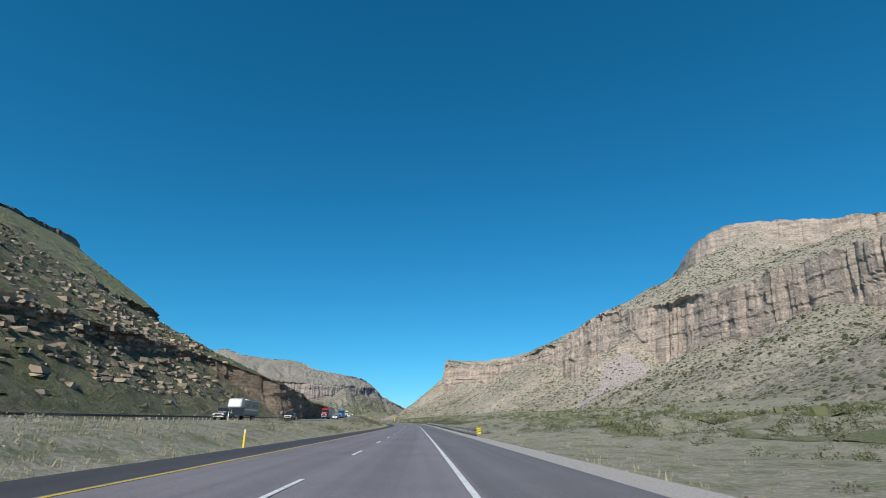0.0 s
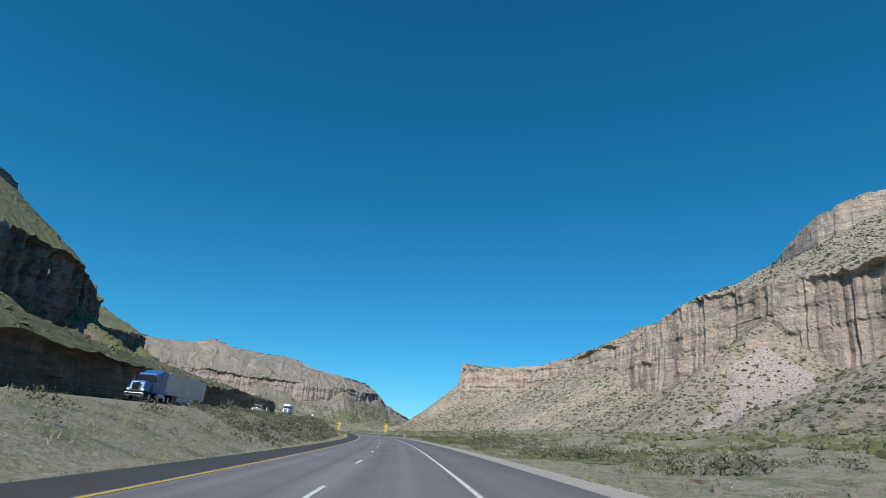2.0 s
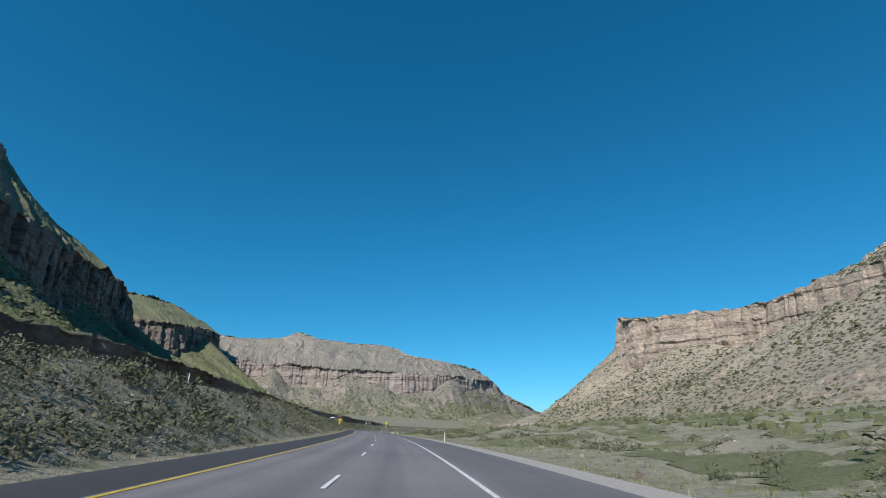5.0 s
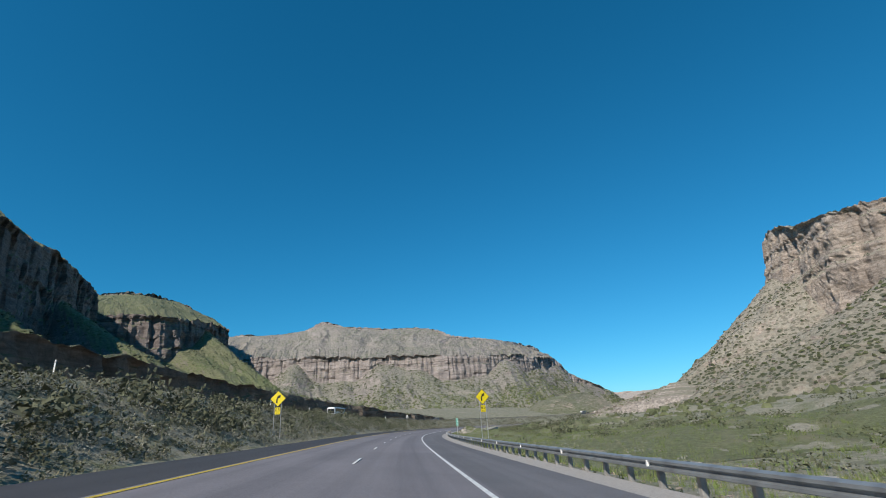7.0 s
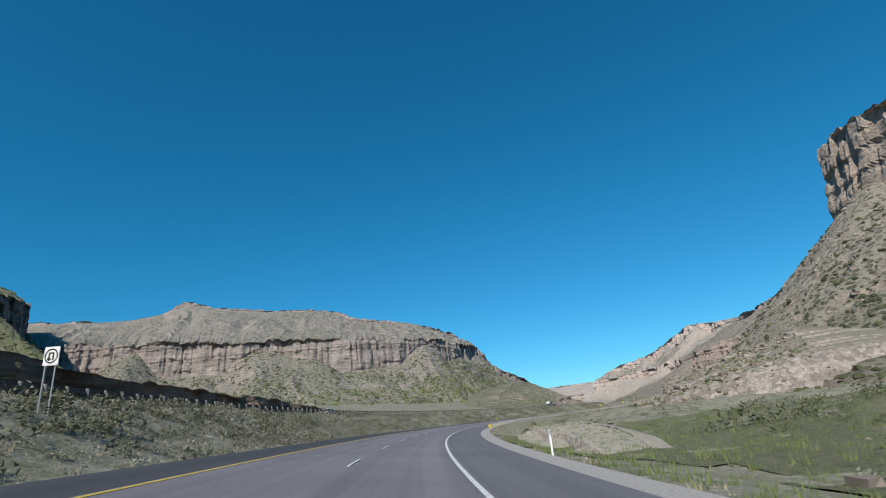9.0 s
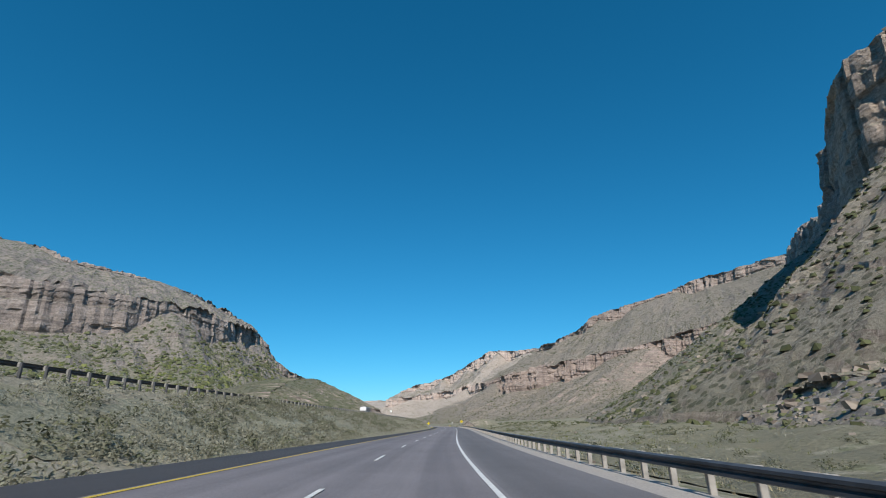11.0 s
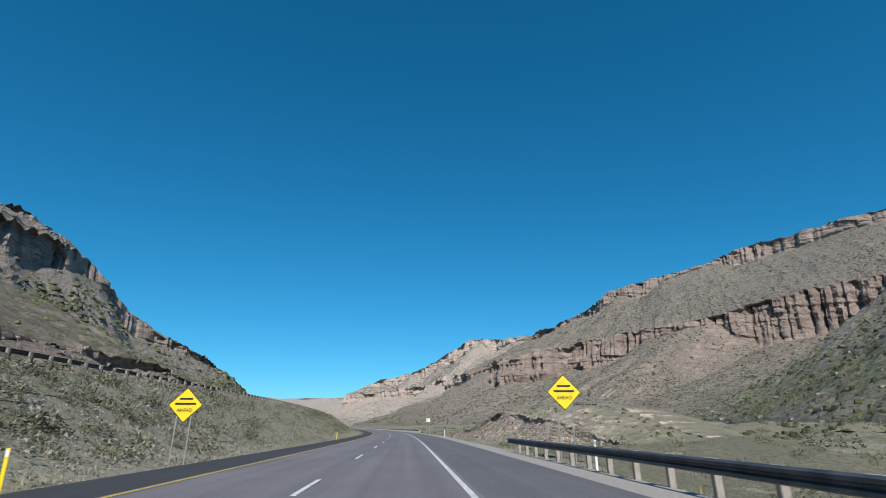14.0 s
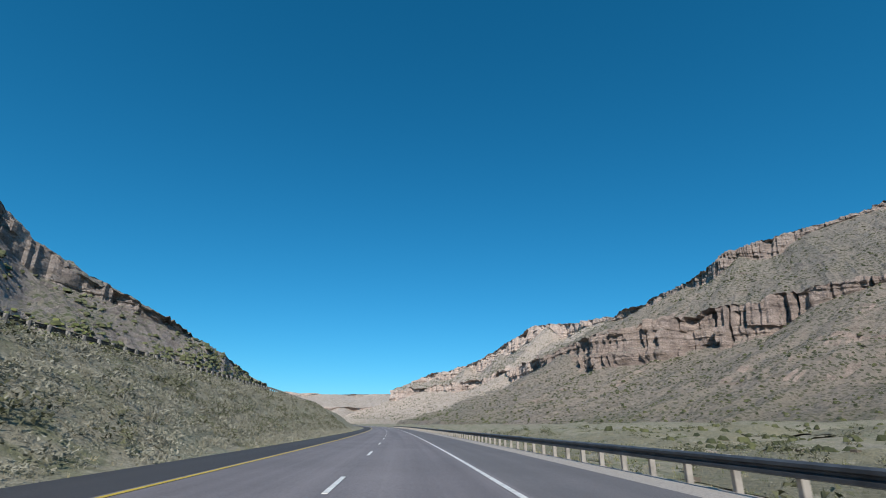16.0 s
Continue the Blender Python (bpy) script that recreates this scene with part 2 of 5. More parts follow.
def asphalt_material(name, low, high, streak):
    m, nt, b = mat(name, 0.82)
    pos = nt.nodes.new("ShaderNodeNewGeometry").outputs["Position"]
    uv = nt.nodes.new("ShaderNodeUVMap").outputs[0]
    grain, blot = noise_tex(nt, 60, 4, 0.7, pos), noise_tex(nt, 0.5, 5, 0.6, pos)
    tracks = noise_tex(nt, 1.0, 4, 0.55, uv, (2.2, 0.02, 1))
    col = ramp(nt, grain, [(0.3, low), (0.7, high)])
    col = mix(nt, 0.5, col, ramp(nt, blot, [(0.3, (0.6, 0.6, 0.6)), (0.7, (1, 1, 1))]), "MULTIPLY")
    col = mix(nt, streak, col, ramp(nt, tracks, [(0.35, (0.5, 0.5, 0.52)), (0.65, (1, 1, 1))]), "MULTIPLY")
    nt.links.new(col, b.inputs["Base Color"])
    bump(nt, b, grain, 0.35, 0.01)
    return m


ASPHALT = asphalt_material("worn_asphalt", (0.175, 0.16, 0.17), (0.3, 0.278, 0.29), 0.6)
SHOULDER = asphalt_material("dark_asphalt", (0.125, 0.119, 0.124), (0.235, 0.224, 0.231), 0.5)
LEFT_SHOULDER = asphalt_material("fresh_dark_asphalt", (0.03, 0.029, 0.032), (0.1, 0.096, 0.1), 0.5)
WHITE_LINE = plain("worn_white_paint", (0.72, 0.72, 0.7), 0.6, wear=0.15, scale=14)
YELLOW_LINE = plain("worn_yellow_paint", (0.62, 0.45, 0.05), 0.6, wear=0.15, scale=14)
GRAVEL = plain("pale_gravel", (0.4, 0.37, 0.34), 0.95, wear=0.18, scale=45)
# darker than STEEL; on the near rails this paints in their shaded faces
DARK_STEEL = plain("dark_toned_steel", (0.12, 0.124, 0.132), 0.55, 0.5, wear=0.2, scale=5)
PALE_POST = plain("pale_post", (0.34, 0.32, 0.295), 0.85, wear=0.15, scale=9)
STEEL = plain("galvanised_steel", (0.34, 0.36, 0.37), 0.5, 0.6, wear=0.14, scale=5)
POST_GREY = plain("weathered_post", (0.3, 0.29, 0.27), 0.85, wear=0.2, scale=9)
SIGN_YELLOW = plain("yellow_sign_sheet", (0.85, 0.67, 0.02), 0.45, wear=0.04)
SIGN_WHITE = plain("white_sign_sheet", (0.8, 0.8, 0.78), 0.45, wear=0.04)
SIGN_GREEN = plain("green_sign_sheet", (0.0, 0.3, 0.2), 0.45, wear=0.04)
BLACK = plain("black_sheet", (0.012, 0.012, 0.013), 0.5, wear=0.05)
ALU = plain("bare_aluminium", (0.55, 0.56, 0.57), 0.45, 0.8, wear=0.08)

# ---- the road's line: x, y, height, bank in degrees (right side up is plus), every 44 m ----
ROAD = [
    (2.4, -100.0, 0.00, 0.0), (1.4, -56.0, 0.00, 0.0), (0.3, -12.0, 0.00, 0.0), (-1.7, 32.0, 0.17, 0.5), (-4.5, 75.8, 0.47, 1.8),
    (-9.9, 119.4, 0.80, 2.0), (-19.4, 162.7, 1.07, 0.5), (-32.7, 204.1, 1.20, -1.6), (-49.4, 245.2, 1.14, -4.0), (-65.5, 285.8, 0.95, -6.0),
    (-76.3, 328.7, 0.70, -5.7), (-76.7, 372.4, 0.44, -3.4), (-65.2, 414.6, 0.23, -1.3), (-51.1, 456.4, 0.09, -0.5), (-38.1, 498.3, -0.05, 0.3),
    (-26.1, 540.6, -0.21, 0.5), (-17.6, 584.0, -0.30, 0.0), (-11.3, 627.5, -0.30, 0.0), (-7.1, 671.3, -0.30, 0.0), (-5.1, 715.2, -0.30, 0.0),
    (-4.0, 759.2, -0.30, 0.0), (-2.9, 803.2, -0.30, 0.0), (-1.8, 847.2, -0.30, 0.0), (-0.7, 891.2, -0.30, 0.0), (0.4, 935.2, -0.30, 0.0),
]
STEP = 44.0
ROAD_S = np.arange(len(ROAD)) * STEP - 100.0


TAB_S = np.arange(ROAD_S[0], ROAD_S[-1] + 0.01, 0.25)
TAB = spline(ROAD_S, ROAD, TAB_S)
TAN = np.gradient(TAB[:, :2], axis=0)
TAN /= np.linalg.norm(TAN, axis=1)[:, None]


def road_frame(s):
    """Centre of the driven lane, its height, tangent, left and bank (radians) at the run s of the road."""
    s = np.atleast_1d(np.asarray(s, float))
    q = np.stack([np.interp(s, TAB_S, TAB[:, k]) for k in range(4)], 1)
    t = np.stack([np.interp(s, TAB_S, TAN[:, k]) for k in range(2)], 1)
    over = np.where(s > ROAD_S[-1], s - ROAD_S[-1], 0) + np.where(s < ROAD_S[0], s - ROAD_S[0], 0)
    return q[:, :2] + t * over[:, None], q[:, 2], t, np.stack([-t[:, 1], t[:, 0]], 1), np.radians(q[:, 3])


def smoothstep(a, b, x):
    t = np.clip((np.asarray(x, float) - a) / (b - a), 0, 1)
    return t * t * (3 - 2 * t)


EDGE_R, EDGE_L = -5.2 * S, 9.0 * S          # the paved edges
OPP_NEAR, OPP_FAR = 9.6, 14.4              # the other carriageway
OPP_S = [-100, 0, 60, 100, 150, 200, 260, 300, 340, 370, 420, 480, 520, 560, 620, 700, 800, 1100]
OPP_Z = [0.4, 0.45, 0.65, 1.0, 1.65, 2.2, 2.35, 2.3, 2.05, 1.85, 1.75, 1.8, 1.95, 2.2, 2.6, 2.4, 1.4, 0.4]


def height(s, d):
    """Height of the ground at run s and d metres to the left of the driven lane."""
    s, d = np.asarray(s, float), np.asarray(d, float)
    _, z, _, _, bank = road_frame(s.ravel())
    z, bank = z.reshape(s.shape), bank.reshape(s.shape)
    dd = np.clip(d, EDGE_R - 0.4, EDGE_L + 0.3)
    road_z = z - np.tan(bank) * dd
    zo = np.interp(s, OPP_S, OPP_Z) + z
    up = smoothstep(EDGE_L + 1.0, OPP_NEAR - 0.3, d)
    rough = fbm(s * 0.16, d * 0.16, 0, 4, 3)
    left = road_z * (1 - up) + zo * up - 0.16 * np.sin(np.pi * np.clip((d - EDGE_L) / 2.2, 0, 1)) 
    left = left + 0.16 * rough * smoothstep(EDGE_L + 0.3, EDGE_L + 2, d) * (1 - smoothstep(OPP_NEAR - 1.5, OPP_NEAR - 0.3, d))
    left = left + smoothstep(OPP_FAR, OPP_FAR + 60, d) * 6 + 0.4 * rough * smoothstep(OPP_FAR + 0.5, OPP_FAR + 8, d)
    right = road_z - 0.25 * smoothstep(EDGE_R - 0.4, EDGE_R - 2.2, d) + 0.22 * rough * smoothstep(EDGE_R - 0.6, EDGE_R - 3, d)
    apron = np.interp(s, [-100, 40, 90, 250, 300, 345, 380, 480, 620], [0.05, 0.06, 0.085, 0.085, 0.06, 0.035, 0.02, 0.02, 0.03])
    right = right + apron * np.clip(EDGE_R - 5 - d, 0, 75) + 0.35 * rough * smoothstep(EDGE_R - 4, EDGE_R - 14, d)
    return np.where(d > 0, left, right)


def ground_at(s, d):
    """A world place on the ground."""
    xy, _, _, n, _ = road_frame(s)
    p = xy + n * np.atleast_1d(d)[:, None]
    return np.c_[p, height(np.atleast_1d(s), np.atleast_1d(d))]


def frame_at(s, d, turn=0.0, lift=0.0):
    """A pose on the ground with y along the road."""
    p = ground_at(s, d)[0]
    _, _, t, _, _ = road_frame(s)
    return pose(p[0], p[1], p[2] + lift, 0, 0, math.degrees(math.atan2(-t[0, 0], t[0, 1])) + turn)


def strip(name, s, offs, mats, lift=0.0, uv=True, flat=False):
    """A sheet along the road over the runs s and the side offsets offs."""
    s, offs = np.asarray(s, float), np.asarray(offs, float)
    xy, z, t, n, bank = road_frame(s)
    p = xy[:, None] + n[:, None] * offs[None, :, None]
    sg, dg = np.meshgrid(s, offs, indexing="ij")
    zz = (z[:, None] - np.tan(bank)[:, None] * dg) if flat else height(sg, dg)
    v = np.concatenate([p, (zz + lift)[..., None]], 2).reshape(-1, 3)
    f = grid_faces(len(s), len(offs))[:, ::-1]
    me = mesh_from(name, v, f, mats, True)
    if uv:
        layer = me.uv_layers.new(name="UVMap")
        idx = np.empty(len(me.loops), np.int32)
        me.loops.foreach_get("vertex_index", idx)
        layer.data.foreach_set("uv", np.stack([dg.ravel()[idx], sg.ravel()[idx]], 1).astype(np.float32).ravel())
    return new(name, me)


# ---- ground and road ----
near_s = np.concatenate([np.arange(-100, 640, 1.0), np.arange(640, 1000, 3.0), [1100, 1300, 1700, 2500]])
offs = np.concatenate([[-1500, -700, -400, -260, -200], np.arange(-150, -40, 6), np.arange(-40, -16, 1.6), np.arange(-16, EDGE_R - 0.6, 0.5), [EDGE_R - 0.4, EDGE_R - 0.2, EDGE_R + 0.1, 0, EDGE_L - 0.1, EDGE_L + 0.15], np.arange(EDGE_L + 0.4, 11, 0.5), [OPP_NEAR + 0.4, 13, OPP_FAR], np.arange(16, 40, 1.6), np.arange(40, 150, 6), [200, 260, 400, 700, 1500]])
offs = np.unique(np.round(offs, 2))
ground = tagged(strip("ground", near_s, offs, [GROUND], -0.03), "dry straw-coloured grass and stony desert ground", "ground", kind="structure")
run = np.arange(-100, 900, 2.0)
road = tagged(strip("road", run, [-1.8 * S, 0, 2.25 * S, 6.4 * S], [ASPHALT], 0.004, flat=True), "worn grey asphalt freeway carriageway with two lanes", "road", kind="structure")
for nm, a, b, m in (("left_shoulder", 6.4 * S, EDGE_L, LEFT_SHOULDER), ("right_shoulder", EDGE_R, -1.8 * S, SHOULDER)):
    ob = strip(nm, run, [a, (a + b) / 2, b], [m], 0.002, flat=True)
    ob.parent = road
    ob["label"] = "dark asphalt shoulder"
for nm, d, w, m, lab in (("edge_line", -1.6 * S, 0.15, WHITE_LINE, "solid white painted edge line"), ("median_line", 6.2 * S, 0.15, YELLOW_LINE, "solid yellow painted edge line")):
    ob = strip(nm, run, [d - w * S / 2, d + w * S / 2], [m], 0.008, flat=True)
    ob.parent = road
    ob["label"] = lab
ob = strip("gravel_edge", run, [EDGE_R - 0.5, EDGE_R - 0.25, EDGE_R + 0.02], [GRAVEL], 0.0)
tagged(ob, "pale gravel strip along the asphalt", "gravel", kind="stuff")
opp = tagged(strip("far_carriageway", np.arange(-100, 900, 3.0), [OPP_NEAR, 13, OPP_FAR], [ASPHALT], 0.02), "grey asphalt of the other carriageway", "road", kind="structure")
for nm, d, m in (("edge_line", OPP_FAR - 0.7, WHITE_LINE), ("median_line", OPP_NEAR + 0.55, YELLOW_LINE)):
    ob = strip(nm, np.arange(-100, 900, 3.0), [d - 0.03, d + 0.03], [m], 0.03)
    ob.parent = opp

# the lane dashes: number and run along the road, evenly spaced between these
DASH_RUN = np.array([(-8, -35.6), (0, 4.25), (8, 43.0), (16, 82.75), (22, 114.5), (29, 150.75), (36, 187.75), (54, 282.5), (61, 318.75), (68, 353.0), (74, 381.0), (91, 465.25), (98, 501.25), (101, 516.75), (105, 537.25), (112, 572.0), (115, 586.75), (155, 787.0)])
bm = bmesh.new()
box(bm, (0, 0, 0), (0.13 * S, 3.3 * S, 0.006), 0.002)
dash_me = bpy.data.meshes.new("lane_dash")
bm.to_mesh(dash_me)
bm.free()
dash_me.materials.append(WHITE_LINE)
for k in range(-8, 156):
    s0 = np.interp(k, DASH_RUN[:, 0], DASH_RUN[:, 1])
    xy, z, t, n, bank = road_frame(s0)
    xy = xy[0] + n[0] * 2.25 * S
    ob = new("lane_dash", dash_me)
    ob.parent = road
    ob.matrix_basis = pose(xy[0], xy[1], z[0] - math.tan(bank[0]) * 2.25 * S + 0.008, 0, math.degrees(bank[0]), math.degrees(math.atan2(-t[0, 0], t[0, 1])))


# ---- mountains ----
LOFTS = {}


def pillars(q, width, level, seed):
    """Blocky steps along a cliff, with a dark slot at some of the joints."""
    t = q / width + 0.7 * vnoise(q / (2.7 * width), 0, seed, seed)
    i = np.floor(t).astype(np.int64)
    f = t - i
    level = np.broadcast_to(np.asarray(level, np.int64), i.shape)
    slot = np.maximum(0, hash3(i, level * 0, level * 0 + 3, seed + 1) + 0.25)
    return 0.8 * hash3(i, level, level * 0 + 1, seed) - 1.7 * slot * np.exp(-((f - 0.5) / 0.2) ** 2)


def loft(name, stations, material, label, res=1.3, upper=8.0, flute=2.3, gully=1.2, rough=1.0, seed=0, back=60.0, scale_=1.0, sink=4.0, grain=1.0, fade=0.0, rib=3.0, hollow=0.7, vary=1.0, bedding=1.0, curve=1.25, second=None, rows=(46, 34, 34, 16)):
    """A canyon wall lofted through stations along its length. A station: rim of the lower cliff (x, y, z), its drop,
    foot (x, y, z), upper rim (x, y, z). From foot to top: talus, lower cliff, bench slope, upper cliff, plateau."""
    st = np.array(stations, float)
    u = np.r_[0, np.cumsum(np.linalg.norm(np.diff(st[:, :2], axis=0), axis=1) + 1e-6)]
    n = max(24, int(u[-1] / res))
    q = np.linspace(0, u[-1], n)
    c = spline(u, st, q) * 0.5 + np.array([np.interp(q, u, st[:, k]) for k in range(st.shape[1])]).T * 0.5
    B, drop, D, U = c[:, :3].copy(), np.maximum(c[:, 3], 0.3), c[:, 4:7].copy(), c[:, 7:10].copy()
    rim_b = scale_ * (0.9 * vnoise(q / 9, 0, seed, seed) + 0.5 * pillars(q, 5.0 * grain, 0, seed + 1) + 0.5 * pillars(q, 1.9 * grain, 0, seed + 6))
    rim_u = scale_ * (1.2 * vnoise(q / 12, 3, seed, seed + 2) + 0.6 * pillars(q, 6.0 * grain, 0, seed + 3) + 0.5 * pillars(q, 2.1 * grain, 0, seed + 7))
    out = D[:, :2] - U[:, :2]
    out /= np.linalg.norm(out, axis=1)[:, None]
    drop = drop * np.clip(0.95 + vary * (0.75 * vnoise(q / (21 * grain), 7, seed, seed + 4) + 0.1 * vnoise(q / (8 * grain), 7, seed, seed + 4)), 0.3, 1.45)
    C = B.copy()
    C[:, 2] -= drop
    C[:, :2] += out * (drop * 0.16)[:, None]
    uph = upper * np.clip(drop / 9, 0.08, 1) * np.clip(0.95 + 0.8 * vnoise(q / 24, 9, seed, seed + 5), 0.1, 1.5)
    V = U.copy()
    V[:, 2] -= uph
    V[:, :2] += out * (uph * 0.22)[:, None]
    rings, kinds = [], []
    for (a, b, m, kind) in ((D, C, rows[0], 0), (C, B, rows[1], 1), (B, V, rows[2], 2), (V, U, rows[3], 3)):
        for k in range(m):
            w = k / m
            p = a * (1 - w) + b * w
            if kind == 0:
                p[:, 2] = a[:, 2] + (b[:, 2] - a[:, 2]) * (w ** curve)
            rings.append(p)
            kinds.append((kind, w))
    rings.append(U)
    kinds.append((4, 0.0))
    for far, lower in ((0.25, -0.5), (0.6, 1.0), (1.0, 6.0), (1.3, 60.0)):
        p = U.copy()
        p[:, :2] -= out * (back * np.clip((U[:, 2] - 12) / 45, 0.12, 1) if back > 20 else back + 0 * q)[:, None] * far
        p[:, 2] -= lower * back / 60
        rings.append(p)
        kinds.append((5, far))
    P = np.array(rings)
    for r, (kind, w) in enumerate(kinds):
        P[r, :, 2] += rim_b * {0: 0.0, 1: w, 2: (1 - w) ** 8}.get(kind, 0.0) + rim_u * {3: w, 4: 1.0, 5: max(0.0, 1 - 2 * w)}.get(kind, 0.0)
        hold = {0: w, 1: 1.0, 2: 1.0 - 0.3 * w, 3: 0.7, 4: 0.7, 5: 0.7}[kind]
        P[r, :, :2] += out * (rib * grain * hold * (1.2 * vnoise(q / (24 * grain), 0.3 * kind, seed, seed + 40) - 0.8 * np.abs(vnoise(q / (11 * grain), 0.2 * kind, seed, seed + 41)) + 0.3))[:, None]
    for r, (kind, w) in enumerate(kinds):
        p = P[r]
        x, y, z = p[:, 0], p[:, 1], p[:, 2]
        if kind in (1, 3):
            amp = flute * (1.0 if kind == 1 else 0.8)
            env = min(1.0, 5 * w + 0.25)
            tier = np.floor(z / (5.5 * grain) + 0.5 * vnoise(q / (20 * grain), 0, seed, seed + 8)).astype(np.int64)
            cracks = 0.75 * pillars(q, 6.5 * grain, tier // 3, seed + 11) + 0.6 * pillars(q, 2.6 * grain, tier, seed + 12) + 1.2 * vnoise(q / (14 * grain), z / (60 * grain), seed, seed + 13) + 0.4 * fbm(x / (2.5 * grain), y / (2.5 * grain), z / (2.5 * grain), 3, seed + 16)
            cracks = cracks - hollow * smoothstep(0.35, 0.5, vnoise(q / (17 * grain), z / (45 * grain), seed, seed + 17))
            bed = np.floor(z / (1.5 * grain) + 0.6 * vnoise(q / (30 * grain), 0, seed, seed + 9)).astype(np.int64)
            beds = 0.3 * hash3(bed, bed * 0 + 5, bed * 0, seed) + 0.25 * vnoise(q / (40 * grain), z / (3.0 * grain), seed, seed + 14)
            p[:, :2] += out * (amp * env * (cracks + bedding * beds + 0.15))[:, None]
        elif kind in (0, 2):
            env = math.sin(math.pi * min(1, w * 1.05 + 0.02)) ** 0.7
            gul = -np.abs(vnoise(q / (7.5 * grain) + 0.6 * vnoise(x / (20 * grain), y / (20 * grain), 0, seed + 20), w * 1.4, seed, seed + 21)) + 0.35
            lump = fbm(x / (9 * grain), y / (9 * grain), z / (9 * grain), 4, seed + 22)
            small = fbm(x / (2.2 * grain), y / (2.2 * grain), z / (2.2 * grain), 3, seed + 23)
            bed = np.floor(z / (1.7 * grain) + 0.7 * vnoise(q / (26 * grain), 0, seed, seed + 19)).astype(np.int64)
            there = smoothstep(-0.1, 0.35, vnoise(q / (24 * grain), bed * 0.7, seed, seed + 24))
            ledge = np.maximum(0, hash3(bed, bed * 0 + 9, bed * 0, seed)) * there * (0.55 + 0.25 * pillars(q, 1.9 * grain, bed, seed + 25))
            p[:, 2] += gully * env * (1.5 * gul + 0.7 * lump) + 0.35 * rough * small
            p[:, :2] += out * (env * rough * 2.0 * ledge)[:, None]
        elif kind == 5 and w < 1.2:
            p[:, 2] += 1.2 * min(1.0, (back / 60) ** 1.5) * fbm(x / 16, y / 16, 0, 4, seed + 30)
    if fade:
        near_end = np.minimum(q, q[-1] - q) / q[-1]
        P[:, :, 2] -= fade * (1 - smoothstep(0.0, 0.16, near_end)) ** 1.5
    P[0][:, 2] -= sink
    P[0][:, :2] += out * sink * 0.7
    f = grid_faces(len(P), n)
    me = mesh_from(name, P.reshape(-1, 3), f, [material] + ([second[0]] if second else []), False)
    if second:
        row, col = np.divmod(np.arange(len(f)), n - 1)
        turn = second[1] + 0.03 * vnoise(row / 9, col / 60, 0, seed + 50) + 0.015 * vnoise(row / 3, col / 9, 0, seed + 51)
        me.polygons.foreach_set("material_index", (col / n > turn).astype(np.int32))
    ob = new(name, me)
    LOFTS[name] = (P, kinds)
    return tagged(ob, label, "mountain", kind="structure")

loft("mesa_east", [
    (150.8, -123.6, 45.0, 14.0, 60.0, -120.0, 0.5, 260.0, -100.0, 105.0),
    (128.1, 39.7, 44.0, 15.0, 46.0, 40.0, 0.5, 231.2, 69.5, 92.0),
    (108.1, 108.1, 44.0, 16.0, 40.0, 110.0, 0.8, 217.9, 172.9, 88.0),
    (89.4, 173.7, 45.1, 17.0, 32.0, 165.0, 1.0, 192.2, 226.9, 100.9),
    (72.8, 231.3, 49.8, 19.0, 22.0, 220.0, 1.0, 143.7, 259.6, 100.0),
    (68.6, 262.5, 45.8, 18.0, 12.0, 262.0, 1.0, 149.3, 332.0, 86.3),
    (54.0, 314.6, 42.5, 17.0, -12.0, 308.0, 1.0, 129.0, 432.5, 88.6),
    (32.1, 357.8, 40.0, 17.0, -34.0, 345.0, 0.0, 115.3, 441.5, 77.9),
    (14.0, 386.0, 40.0, 17.0, -36.0, 374.0, 0.0, 80.0, 446.0, 60.0),
    (30.0, 425.0, 42.0, 17.0, -26.0, 420.0, 0.0, 90.0, 470.0, 58.0),
], ROCK, "flat-topped tan sandstone mesa with layered cliffs above a scrub slope", seed=1, res=0.8, flute=0.62, hollow=0.15, rib=2.2, bedding=1.0, upper=11.0, gully=0.8, curve=1.12)
loft("mesa_nose", [
    (50.0, 338.0, 36.0, 17.0, -12.0, 325.0, -3.0, 80.0, 392.0, 42.0),
    (27.0, 356.0, 40.5, 17.0, -37.0, 344.0, 0.4, 60.0, 400.0, 48.0),
    (3.8, 382.0, 44.2, 17.0, -45.0, 372.0, 0.8, 30.4, 409.8, 48.5),
    (2.1, 415.2, 52.0, 20.0, -44.0, 402.0, 0.8, 29.9, 424.5, 52.5),
    (6.1, 429.0, 53.4, 24.0, -38.0, 432.0, 0.6, 40.5, 440.4, 54.5),
    (39.9, 456.6, 54.8, 22.0, -18.0, 476.0, 0.5, 82.3, 450.8, 63.9),
    (104.5, 504.0, 67.8, 22.0, 15.0, 530.0, 0.5, 126.1, 470.2, 82.6),
    (168.2, 563.4, 80.4, 22.0, 50.0, 580.0, 0.5, 199.9, 540.0, 94.1),
    (212.4, 599.4, 72.2, 18.0, 70.0, 610.0, 0.5, 250.0, 600.0, 100.0),
# past the tower ROCK_GREEN adds green scrub and, being darker, paints in shade
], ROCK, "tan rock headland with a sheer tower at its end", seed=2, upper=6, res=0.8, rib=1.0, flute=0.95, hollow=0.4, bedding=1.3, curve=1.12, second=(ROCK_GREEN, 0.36))
